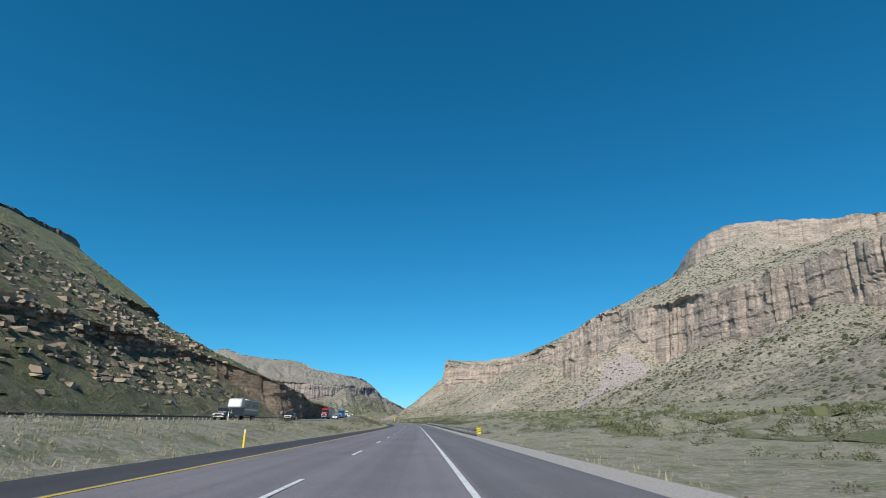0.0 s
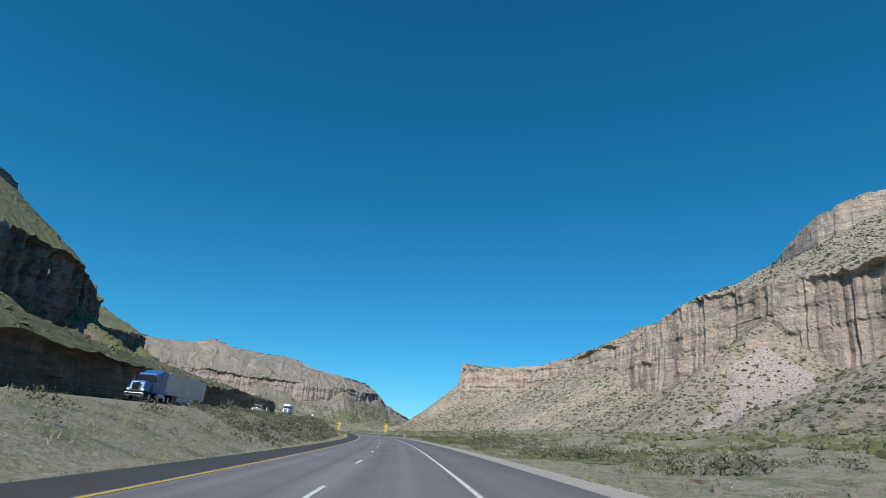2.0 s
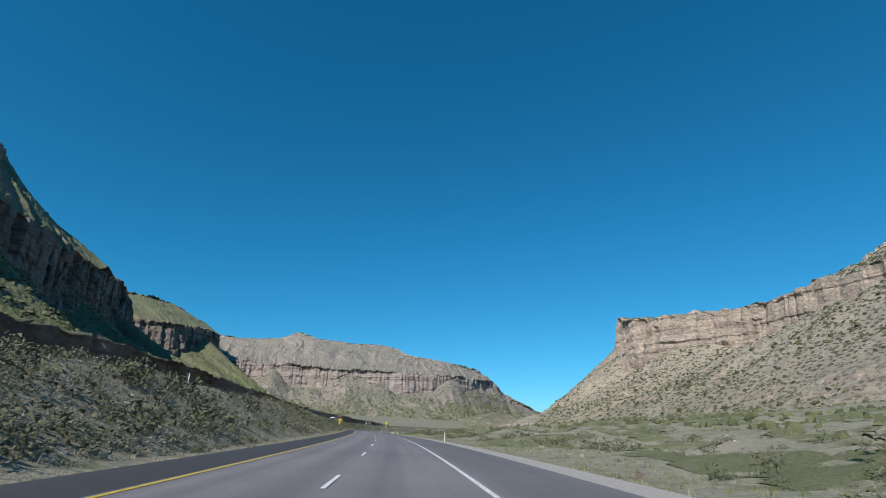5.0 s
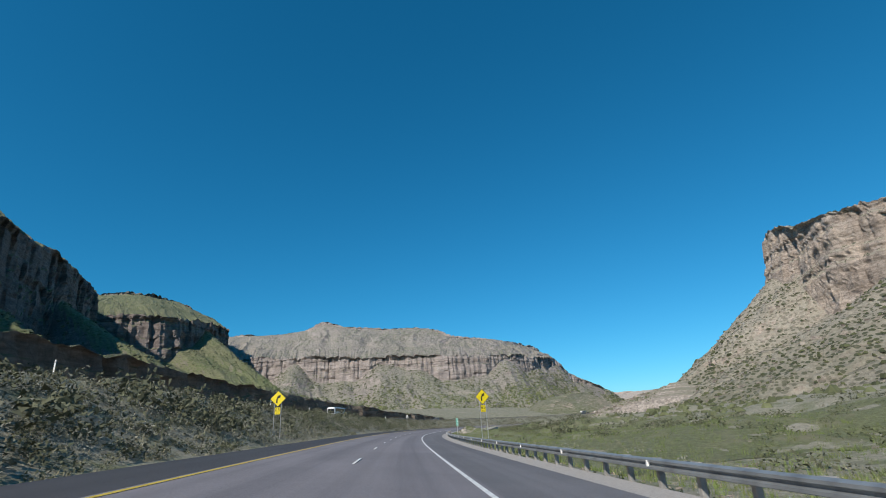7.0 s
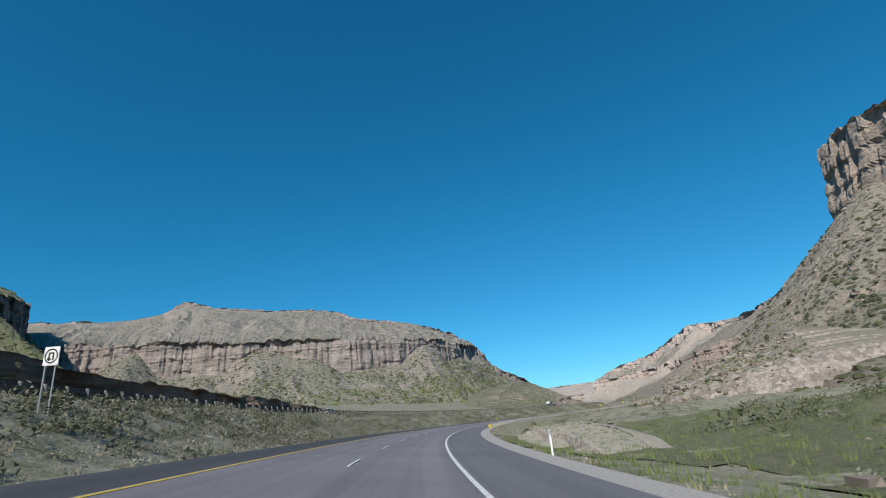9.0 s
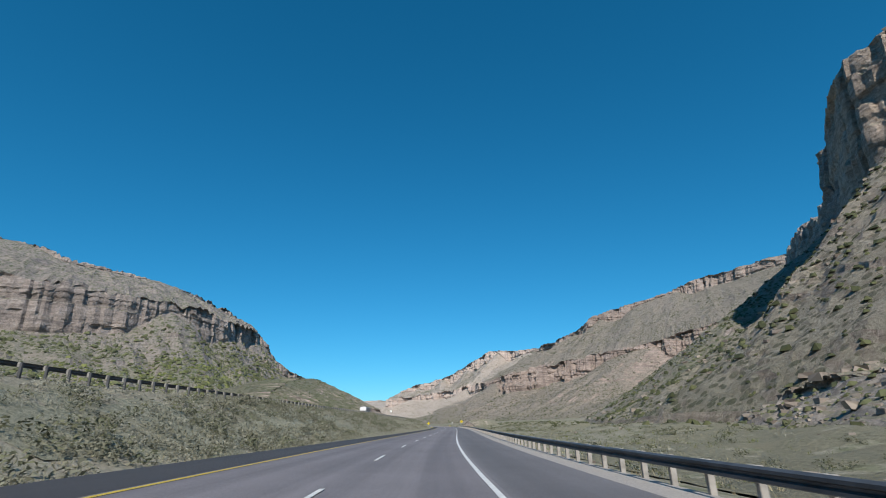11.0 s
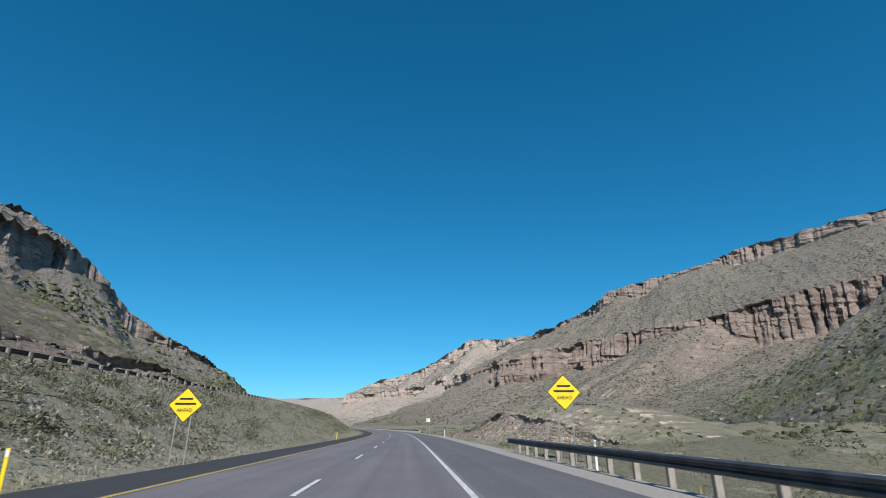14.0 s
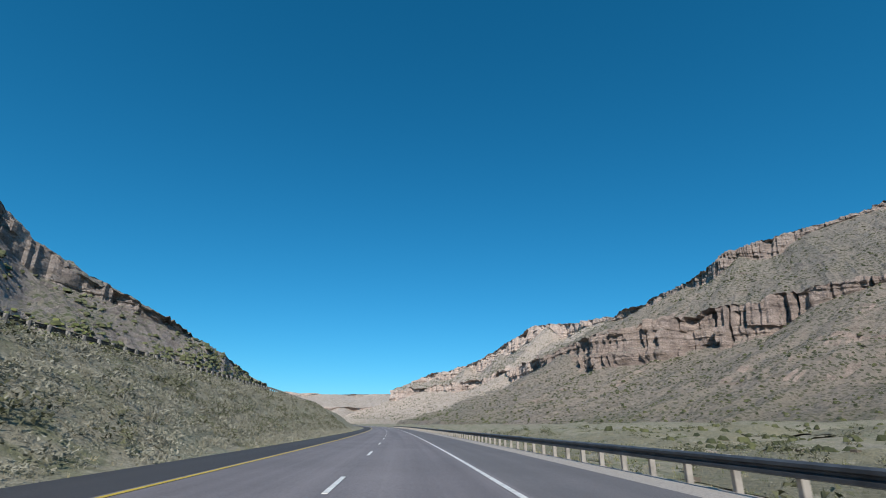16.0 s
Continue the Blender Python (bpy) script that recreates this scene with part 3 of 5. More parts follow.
loft("canyon_wall_east", [
    (234.7, 590.4, 66.0, 14.0, 70.0, 590.0, 0.5, 298.1, 618.8, 116.8),
    (196.3, 634.3, 60.0, 15.0, 64.0, 625.0, 0.5, 260.5, 700.4, 114.2),
    (159.7, 664.5, 50.0, 14.0, 54.0, 660.0, 0.5, 234.8, 727.2, 102.4),
    (126.5, 695.0, 43.0, 13.0, 40.0, 690.0, 0.6, 191.3, 748.5, 90.9),
    (83.9, 727.2, 33.0, 11.0, 24.0, 735.0, 1.0, 178.3, 759.7, 82.7),
    (94.6, 810.0, 34.0, 10.0, 24.0, 815.0, 2.0, 178.5, 857.8, 73.5),
    (112.0, 905.1, 38.0, 10.0, 26.0, 905.0, 3.0, 161.8, 957.4, 81.0),
    (119.6, 975.9, 38.0, 10.0, 20.0, 985.0, 4.0, 146.5, 1040.8, 65.1),
    (57.4, 1060.0, 32.3, 8.0, 0.0, 1040.0, 4.0, 88.7, 1120.1, 48.2),
], ROCK_GREY, "long greyish canyon wall with columned cliffs and a pale scree slope", seed=3, rows=(56, 34, 40, 20), res=0.9, flute=2.2, hollow=1.8, upper=10.0, second=(ROCK_HAZE_PALE, 0.52))
loft("mesa_west", [
    (-330.4, 546.8, 55.0, 12.0, -250.0, 440.0, 3.0, -425.0, 640.0, 97.0),
    (-270.7, 533.3, 51.0, 12.0, -215.0, 450.0, 3.0, -338.0, 640.0, 90.5),
    (-240.0, 537.0, 49.0, 12.0, -195.0, 455.0, 3.0, -292.0, 620.0, 87.0),
    (-225.0, 538.0, 48.0, 12.0, -185.0, 458.0, 3.0, -268.0, 606.0, 87.0),
    (-207.0, 540.0, 46.0, 11.0, -168.0, 462.0, 2.5, -240.0, 604.0, 80.0),
    (-194.3, 541.1, 45.0, 11.0, -155.0, 466.0, 2.5, -218.0, 612.0, 77.5),
    (-166.9, 547.4, 44.0, 11.0, -128.0, 480.0, 2.5, -181.8, 620.0, 75.5),
    (-140.7, 553.8, 43.0, 11.0, -100.0, 492.0, 2.5, -157.0, 604.5, 65.0),
    (-122.0, 570.0, 43.0, 9.0, -90.0, 508.0, 2.5, -137.0, 607.0, 61.5),
    (-107.0, 588.0, 43.0, 8.0, -80.0, 525.0, 2.5, -120.0, 618.0, 58.0),
    (-94.0, 625.0, 44.0, 8.0, -66.0, 585.0, 2.5, -106.0, 648.0, 57.0),
    (-86.0, 655.0, 45.0, 9.0, -60.0, 612.0, 2.4, -97.0, 672.0, 52.0),
    (-78.0, 675.0, 34.0, 5.0, -55.0, 635.0, 2.2, -90.0, 692.0, 42.0),
    (-57.7, 697.5, 23.9, 1.2, -46.0, 660.0, 2.0, -72.0, 717.9, 31.0),
    (-36.2, 777.5, 11.8, 0.4, -32.0, 740.0, 1.0, -72.5, 800.1, 18.7),
    (-36.7, 850.4, 5.5, 0.3, -26.0, 820.0, 0.5, -56.5, 880.0, 6.9),
    (-32.0, 920.8, 1.0, 0.3, -24.0, 900.0, 0.0, -55.8, 950.2, 1.7),
], ROCK_GREEN, "grey-brown domed mesa with banded cliffs over green scrub slopes", seed=4, res=0.9, upper=2.0, back=26, rib=3.0, flute=1.15, bedding=1.5, gully=1.7, rough=1.3)
loft("far_hills", [
    (-419.9, 1149.9, 22.0, 4.0, -380.0, 1080.0, 0.0, -440.0, 1230.0, 45.0),
    (-200.0, 1180.0, 20.0, 4.0, -190.0, 1100.0, 0.0, -210.1, 1260.0, 40.0),
    (-80.0, 1190.0, 20.0, 4.0, -80.0, 1110.0, 0.0, -79.7, 1269.5, 39.7),
    (30.1, 1200.1, 20.0, 4.0, 30.0, 1120.0, 0.0, 29.9, 1279.8, 38.7),
    (200.0, 1230.0, 24.0, 4.0, 190.0, 1150.0, 0.0, 209.9, 1310.0, 46.9),
], ROCK_HAZE_PALE, "pale distant desert hills", seed=9, res=6.0, upper=4, rows=(14, 6, 12, 5))
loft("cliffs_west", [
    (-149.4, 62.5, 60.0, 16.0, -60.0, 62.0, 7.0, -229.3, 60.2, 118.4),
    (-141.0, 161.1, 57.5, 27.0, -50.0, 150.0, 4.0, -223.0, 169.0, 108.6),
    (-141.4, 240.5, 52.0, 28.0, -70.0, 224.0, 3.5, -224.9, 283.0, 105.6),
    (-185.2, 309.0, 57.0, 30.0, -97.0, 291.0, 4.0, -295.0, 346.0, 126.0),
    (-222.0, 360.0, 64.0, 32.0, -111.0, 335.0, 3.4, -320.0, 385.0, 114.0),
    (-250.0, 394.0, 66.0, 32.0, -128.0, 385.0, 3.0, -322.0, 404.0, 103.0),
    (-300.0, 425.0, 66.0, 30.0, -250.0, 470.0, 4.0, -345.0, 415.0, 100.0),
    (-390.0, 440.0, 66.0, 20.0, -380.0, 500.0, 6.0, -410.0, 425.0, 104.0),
], ROCK_SHADE_TONED, "dark shaded cliffs above a green slope", seed=5, flute=1.8, bedding=1.2, upper=5.0, gully=0.9)
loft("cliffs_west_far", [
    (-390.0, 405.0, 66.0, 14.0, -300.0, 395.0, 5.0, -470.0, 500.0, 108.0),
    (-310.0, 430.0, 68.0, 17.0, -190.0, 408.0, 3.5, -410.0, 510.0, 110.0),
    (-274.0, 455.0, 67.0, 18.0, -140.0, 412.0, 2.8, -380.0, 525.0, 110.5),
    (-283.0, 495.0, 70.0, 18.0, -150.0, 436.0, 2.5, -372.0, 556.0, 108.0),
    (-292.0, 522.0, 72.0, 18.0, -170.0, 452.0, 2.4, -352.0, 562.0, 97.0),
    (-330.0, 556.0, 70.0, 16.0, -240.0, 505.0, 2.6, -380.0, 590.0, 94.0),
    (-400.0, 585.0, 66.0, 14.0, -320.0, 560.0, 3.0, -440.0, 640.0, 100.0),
], ROCK_SHADE_TONED, "brown columned cliffs under a grey rounded hilltop", seed=15, upper=1.6, flute=1.9, bedding=1.3)

# the hillside and the low bank cut for the other carriageway: run, bank height, where the slope behind it ends
CUT = [(-95, 2.6, -62, 40), (-40, 2.6, -56, 38), (0, 2.8, -50, 32), (32, 3.0, -38, 22), (48, 3.0, -32, 16), (57, 3.0, -26, 11), (64, 4.2, -20, 9), (80, 2.7, -16, 7), (104, 2.2, -18, 6), (134, 2.2, -20, 5), (172, 2.4, -20, 4), (226, 2.8, -20, 2.5), (292, 3.0, -20, 2), (336, 2.8, -20, 1.5), (384, 0.8, -20, 1.2)]


def cut_station(s, h, out, rise):
    f, r, u = ground_at(s, OPP_FAR + 0.9)[0], ground_at(s, OPP_FAR + 0.9 + 0.3 * h + (8 if s < 60 else 0))[0], ground_at(s, OPP_FAR + 3 - out)[0]
    zo = ground_at(s, OPP_FAR)[0][2]
    hh = h + (4.0 if s < 60 else 0.0)
    return (r[0], r[1], zo + hh, h if s > 60 else 0.35 * h, f[0], f[1], zo - 0.1, u[0], u[1], zo + hh + rise)


loft("road_cut_west", [cut_station(*c) for c in CUT], ROCK_CUT, "rocky brown hillside and bank cut for the road", seed=6, upper=1.2, flute=0.35, gully=0.4, scale_=0.14, back=30, res=0.6, sink=1.0, grain=0.4, rough=0.4, rows=(30, 22, 30, 6), vary=0.15, rib=1.2)


def bank_station(s, d0, d1, h, d2, z2):
    f, r, u = ground_at(s, d0)[0], ground_at(s, d1)[0], ground_at(s, d2)[0]
    return (r[0], r[1], r[2] + h, h * 0.16, f[0], f[1], f[2] - 0.1, u[0], u[1], u[2] + z2)


def crumble_material(name, pale, dark, soil, scale, contrast):
    """Broken rock: angular chips of many tones with dark gaps, dusty on the flatter parts."""
    m, nt, b = mat(name, 0.95)
    geo = nt.nodes.new("ShaderNodeNewGeometry")
    pos = geo.outputs["Position"]
    warped = mix(nt, 1.3 / scale, pos, node_color(nt, scale * 1.2, pos), "ADD")
    chips, gaps = (node(nt, "ShaderNodeTexVoronoi", Scale=scale, Randomness=1.0) for _ in range(2))
    gaps.feature = "DISTANCE_TO_EDGE"
    for v in (chips, gaps):
        nt.links.new(warped, v.inputs["Vector"])
    tone = nt.nodes.new("ShaderNodeSeparateColor")
    nt.links.new(chips.outputs["Color"], tone.inputs[0])
    fine, mid = noise_tex(nt, scale * 4, 8, 0.7, pos), noise_tex(nt, scale * 0.2, 5, 0.6, pos)
    col = ramp(nt, tone.outputs[0], [(0.1, tuple(c * 0.62 for c in pale)), (0.5, pale), (0.9, tuple(min(0.9, c * 1.2) for c in pale))])
    col = mix(nt, ramp(nt, mid, [(0.5, (0, 0, 0)), (0.66, (contrast, contrast, contrast))]), col, dark)
    col = mix(nt, 0.6 * contrast, col, ramp(nt, gaps.outputs["Distance"], [(0.0, (0.3, 0.28, 0.27)), (0.16, (1, 1, 1))]), "MULTIPLY")
    col = mix(nt, 0.5, col, ramp(nt, fine, [(0.32, (0.5, 0.5, 0.5)), (0.55, (1, 1, 1))]), "MULTIPLY")
    sep = nt.nodes.new("ShaderNodeSeparateXYZ")
    nt.links.new(geo.outputs["Normal"], sep.inputs[0])
    edge = math_node(nt, "ADD", sep.outputs["Z"], math_node(nt, "MULTIPLY", math_node(nt, "SUBTRACT", fine, 0.5), 0.5))
    dust = mix(nt, ramp(nt, fine, [(0.35, (0, 0, 0)), (0.65, (1, 1, 1))]), tuple(c * 0.65 for c in soil), soil)
    nt.links.new(mix(nt, ramp(nt, edge, [(0.82, (0, 0, 0)), (0.95, (0.85, 0.85, 0.85))]), col, dust), b.inputs["Base Color"])
    bump(nt, b, math_node(nt, "ADD", fine, math_node(nt, "MULTIPLY", tone.outputs[0], 0.5)), 0.8, 0.35 / scale)
    return m


PALE_ROCK = crumble_material("pale_crumbling_rock", (0.52, 0.465, 0.42), (0.33, 0.28, 0.24), (0.19, 0.215, 0.1), 11.0, 0.45)
LEDGE_ROCK = crumble_material("pale_ledge_rock", (0.37, 0.325, 0.285), (0.2, 0.165, 0.14), (0.24, 0.23, 0.155), 2.6, 0.45)
VERGE_ROCK = crumble_material("pale_verge_rock", (0.52, 0.465, 0.42), (0.33, 0.28, 0.24), (0.43, 0.395, 0.31), 9.0, 0.4)
BANK_ROCK = crumble_material("pale_and_rust_rock", (0.5, 0.435, 0.385), (0.13, 0.085, 0.075), (0.24, 0.235, 0.15), 9.0, 0.8)
PINK_ROCK = mountain_material("pinkish_cut_rock", (0.68, 0.56, 0.5), (0.34, 0.265, 0.23), (0.3, 0.28, 0.205), (0.085, 0.1, 0.045), 1.0, 1.2, steep_at=0.74)
loft("rock_bank_east", [bank_station(*c) for c in ((526, -5.0, -7.5, 0.1, -9.6, 0.2), (530, -4.7, -7.0, 0.45, -9.6, 0.6), (533.5, -4.5, -6.4, 1.1, -9.6, 1.35), (538, -4.3, -6.2, 1.4, -9.6, 1.7), (543, -4.2, -6.0, 1.45, -9.6, 1.8), (547.5, -4.0, -5.8, 1.25, -9.2, 1.5), (551, -3.9, -5.6, 0.75, -8.6, 0.9), (555, -3.7, -5.2, 0.35, -8.0, 0.4), (561, -3.5, -4.8, 0.22, -8.0, 0.3), (568, -3.6, -4.4, 0.1, -8.0, 0.15))], BANK_ROCK, "broken pale and dark rock bank beside the shoulder", seed=11, upper=0.15, flute=0.05, hollow=0.0, gully=0.12, rough=0.09, scale_=0.1, back=3, res=0.16, rows=(22, 14, 16, 4), sink=0.4, grain=0.11, fade=0.3)
loft("rock_ledges_east", [bank_station(*c) for c in ((384, -20, -23, 0.6, -34, 2), (398, -16, -20, 2.4, -34, 5), (412, -14, -20, 3.0, -36, 7), (428, -15, -21, 2.4, -38, 6), (444, -20, -25, 0.8, -40, 3))], LEDGE_ROCK, "pale layered rock ledges at the foot of the headland", seed=12, upper=0.6, flute=0.5, gully=0.4, rough=0.4, scale_=0.3, back=16, res=0.4, sink=1.0, grain=0.35, fade=8.0)
loft("rock_verge_east", [bank_station(*c) for c in ((341.5, -3.6, -4.0, 0.03, -5.0, 0.02), (344, -3.4, -4.2, 0.22, -5.4, 0.2), (348, -3.3, -4.3, 0.36, -5.8, 0.34), (352, -3.3, -4.3, 0.38, -5.8, 0.34), (356, -3.4, -4.2, 0.25, -5.4, 0.2), (359, -3.6, -4.0, 0.03, -5.0, 0.02))], VERGE_ROCK, "low pale crumbling bank beside the shoulder", seed=14, upper=0.05, flute=0.02, hollow=0.0, gully=0.06, rough=0.06, scale_=0.04, rib=1.0, back=0.5, res=0.14, rows=(20, 8, 14, 4), sink=0.3, grain=0.1, fade=0.1, curve=0.8)
loft("rock_hump_east", [bank_station(*c) for c in ((322.5, -3.2, -3.7, 0.04, -4.6, 0.02), (323.6, -3.0, -3.8, 0.45, -5.2, 0.3), (325.5, -2.8, -3.8, 0.85, -5.6, 0.5), (328.5, -2.75, -3.8, 0.9, -5.8, 0.5), (331, -2.8, -3.7, 0.6, -5.4, 0.3), (333, -2.9, -3.6, 0.25, -4.8, 0.12), (334.3, -3.0, -3.5, 0.04, -4.4, 0.02))], PALE_ROCK, "pale crumbling rock hump beside the road", seed=13, upper=0.06, flute=0.02, hollow=0.0, gully=0.1, rough=0.09, scale_=0.05, rib=1.2, back=0.5, res=0.12, rows=(26, 10, 18, 4), sink=0.3, grain=0.1, fade=0.2, curve=0.8)


def far_bank(s, h, run_, rise):
    """The cut above the other carriageway."""
    zo = ground_at(s, OPP_FAR)[0][2]
    f, r, u = ground_at(s, OPP_FAR + 1.0)[0], ground_at(s, OPP_FAR + 1.3 + h * 1.3)[0], ground_at(s, OPP_FAR + 1.3 + h * 1.3 + run_)[0]
    return (r[0], r[1], zo + h, h * 0.2, f[0], f[1], zo - 0.1, u[0], u[1], zo + h + rise)


loft("road_cut_pale_west", [far_bank(*c) for c in ((486, 0.4, 16, 2), (500, 1.3, 16, 5), (518, 2.2, 16, 7), (536, 2.9, 16, 8), (550, 3.1, 16, 8), (560, 2.6, 16, 7), (575, 1.9, 16, 5), (592, 1.4, 14, 3), (612, 0.9, 14, 2), (640, 0.4, 14, 1))], PINK_ROCK, "pinkish broken rock cut above the far carriageway", seed=14, upper=0.3, flute=0.25, gully=0.3, rough=0.25, scale_=0.2, back=14, res=0.4, rows=(18, 16, 30, 4), sink=0.6, grain=0.25, fade=1.5)

# ---- guard rails ----
def sweep(name, s, prof, material, lift=None):
    """A closed section prof (side, height) swept along the road."""
    s, prof = np.asarray(s, float), np.asarray(prof, float)
    xy, _, _, n, _ = road_frame(s)
    p = xy[:, None] + n[:, None] * prof[None, :, 0:1]
    base = height(s, np.full(len(s), prof[:, 0].mean()))
    z = base[:, None] + prof[None, :, 1]
    v = np.concatenate([p, z[..., None]], 2).reshape(-1, 3)
    k = len(prof)
    i, j = np.meshgrid(np.arange(len(s) - 1), np.arange(k), indexing="ij")
    a, b = (i * k + j).ravel(), (i * k + (j + 1) % k).ravel()
    f = np.stack([a, b, b + k, a + k], 1)
    ob = new(name, mesh_from(name, v, f, [material], False))
    return ob


def post_mesh():
    bm = bmesh.new()
    h = 1.15 * S
    box(bm, (0, 0, h / 2 - 0.4 * S), (0.16 * S, 0.15 * S, h), 0.012 * S, seg=1)
    me = bpy.data.meshes.new("post")
    bm.to_mesh(me)
    bm.free()
    me.materials.append(POST_GREY)
    bm = bmesh.new()
    box(bm, (0, 0, 0), (0.16 * S, 0.12 * S, 0.3 * S), 0.01 * S, seg=1)
    blk = bpy.data.meshes.new("blockout")
    bm.to_mesh(blk)
    bm.free()
    blk.materials.append(POST_GREY)
    bm = bmesh.new()
    box(bm, (0, 0, 0), (0.05 * S, 0.02 * S, 0.16 * S), 0.006 * S)
    box(bm, (0.03 * S, 0, 0), (0.02 * S, 0.05 * S, 0.13 * S), 0.004 * S)
    ref = bpy.data.meshes.new("reflector")
    bm.to_mesh(ref)
    bm.free()
    ref.materials.append(SIGN_WHITE)
    return me, blk, ref


POST, BLOCK, REFLECT = post_mesh()
PALE = POST.copy()
PALE.materials[0] = PALE_POST
DARK = POST.copy()
DARK.materials[0] = DARK_STEEL


def guard_rail(s0, s1, d, side, label, tags=False, steel=None, pale=False, post_me=None):
    """A W-beam rail on posts; side +1: its face looks to the left."""
    rail = tagged(new("guard_rail"), label, "guard rail", "roadside guard rails")
    face = [(0.0, 0.46), (0.05, 0.49), (0.05, 0.55), (0.0, 0.585), (0.0, 0.625), (0.05, 0.66), (0.05, 0.72), (0.0, 0.76)]
    prof = [(d + side * x * S * 1.6, z * S) for x, z in face] + [(d + side * (x - 0.02) * S * 1.6, z * S) for x, z in face[::-1]]
    beam = sweep("beam", np.arange(s0, s1 + 0.01, 0.6), prof, steel or STEEL)
    beam.parent = rail
    for k in range(int((s1 - s0) / (1.905 * S))):
        s = s0 + 0.15 + k * 1.905 * S
        ob = new("post", post_me or (PALE if pale else POST))
        ob.parent = rail
        ob.matrix_basis = frame_at(s, d - side * 0.24 * S)
        ob = new("blockout", BLOCK)
        ob.parent = rail
        ob.matrix_basis = frame_at(s, d - side * 0.1 * S, 0, 0.61 * S)
        if tags and k % 4 == 2:
            ob = new("reflector", REFLECT)
            ob.parent = rail
            ob.matrix_basis = frame_at(s, d + side * 0.09 * S, 0, 0.62 * S)
    return rail


RAIL_D = -6.3 * S
guard_rail(19.3, 75, RAIL_D, 1, "galvanised steel guard rail on grey posts, white reflector tags", True)
guard_rail(256, 318, RAIL_D, 1, "galvanised steel guard rail along the outside of the bend", True)
# same galvanised rail from here on, its face's shade put into the colour
guard_rail(364, 448, RAIL_D, 1, "galvanised steel guard rail above the wash", steel=DARK_STEEL, pale=True)
guard_rail(448, 524, RAIL_D, 1, "galvanised steel guard rail on pale posts", steel=DARK_STEEL, pale=True)
guard_rail(566, 680, RAIL_D, 1, "long galvanised steel guard rail with a striped end marker", steel=DARK_STEEL, pale=True)
for a, b in ((338, 430), (430, 530), (530, 640)):
    guard_rail(a, b, OPP_NEAR - 0.5, 1, "dark steel guard rail along the other carriageway", steel=DARK_STEEL, post_me=DARK)
guard_rail(-40, 60, OPP_FAR + 0.35, -1, "dark steel guard rail under the rocky hillside", steel=DARK_STEEL)


# ---- signs ----
def text_mesh(words, size, material, parent, at, turn=(90, 0, 0), width=None):
    cu = bpy.data.curves.new("lettering", "FONT")
    cu.body, cu.size, cu.align_x, cu.align_y, cu.extrude = words, size, "CENTER", "CENTER", 0.001
    tmp = bpy.data.objects.new("lettering", cu)
    scene.collection.objects.link(tmp)
    bpy.context.view_layer.update()
    me = bpy.data.meshes.new_from_object(tmp.evaluated_get(bpy.context.evaluated_depsgraph_get()))
    bpy.data.objects.remove(tmp)
    me.name = "lettering"
    me.materials.clear()
    me.materials.append(material)
    ob = new("lettering", me)
    ob.parent = parent
    ob.matrix_basis = pose(*at, *turn)
    if width and ob.dimensions.x > 0:
        ob.scale.x = width / max(v.co.x * 2 for v in me.vertices)
    return ob


def plate(bm, pts, y, thick, bevel=0.0):
    """A flat plate with the outline pts (x, z), its face at y looking to -y."""
    vs = [bm.verts.new((x, y, z)) for x, z in pts]
    f = bm.faces.new(vs)
    r = bmesh.ops.extrude_face_region(bm, geom=[f])
    bmesh.ops.translate(bm, verts=[v for v in r["geom"] if isinstance(v, bmesh.types.BMVert)], vec=(0, thick, 0))
    bmesh.ops.recalc_face_normals(bm, faces=bm.faces)


def rounded(w, h, r, cx=0, cz=0, turn=0.0, n=4):
    pts = []
    for sx, sz, a0 in ((1, 1, 0), (-1, 1, 90), (-1, -1, 180), (1, -1, 270)):
        for k in range(n + 1):
            a = math.radians(a0 + 90 * k / n)
            pts.append((sx * (w / 2 - r) + r * math.cos(a), sz * (h / 2 - r) + r * math.sin(a)))
    c, s = math.cos(math.radians(turn)), math.sin(math.radians(turn))
    return [(cx + x * c - z * s, cz + x * s + z * c) for x, z in pts]


def framed_panel(parent, w, h, cz, sheet, edge, turn=0.0, cx=0.0, name="panel"):
    bm = bmesh.new()
    plate(bm, rounded(w, h, 0.05 * S, cx, cz, turn), -0.02 * S, 0.012 * S)
    p = part(name, bm, edge, parent)
    bm = bmesh.new()
    plate(bm, rounded(w * 0.95, h * 0.95, 0.045 * S, cx, cz, turn), -0.024 * S - 0.002, 0.003)
    part("face", bm, sheet, p)
    return p


def two_posts(parent, gap, top, r=0.028, tops=None):
    for x in (-gap / 2, gap / 2):
        bm = bmesh.new()
        rod(bm, (x, 0.02 * S, -0.3), (x, 0.02 * S, top), r * S * 1.3, 8)
        part("post", bm, ALU, parent)


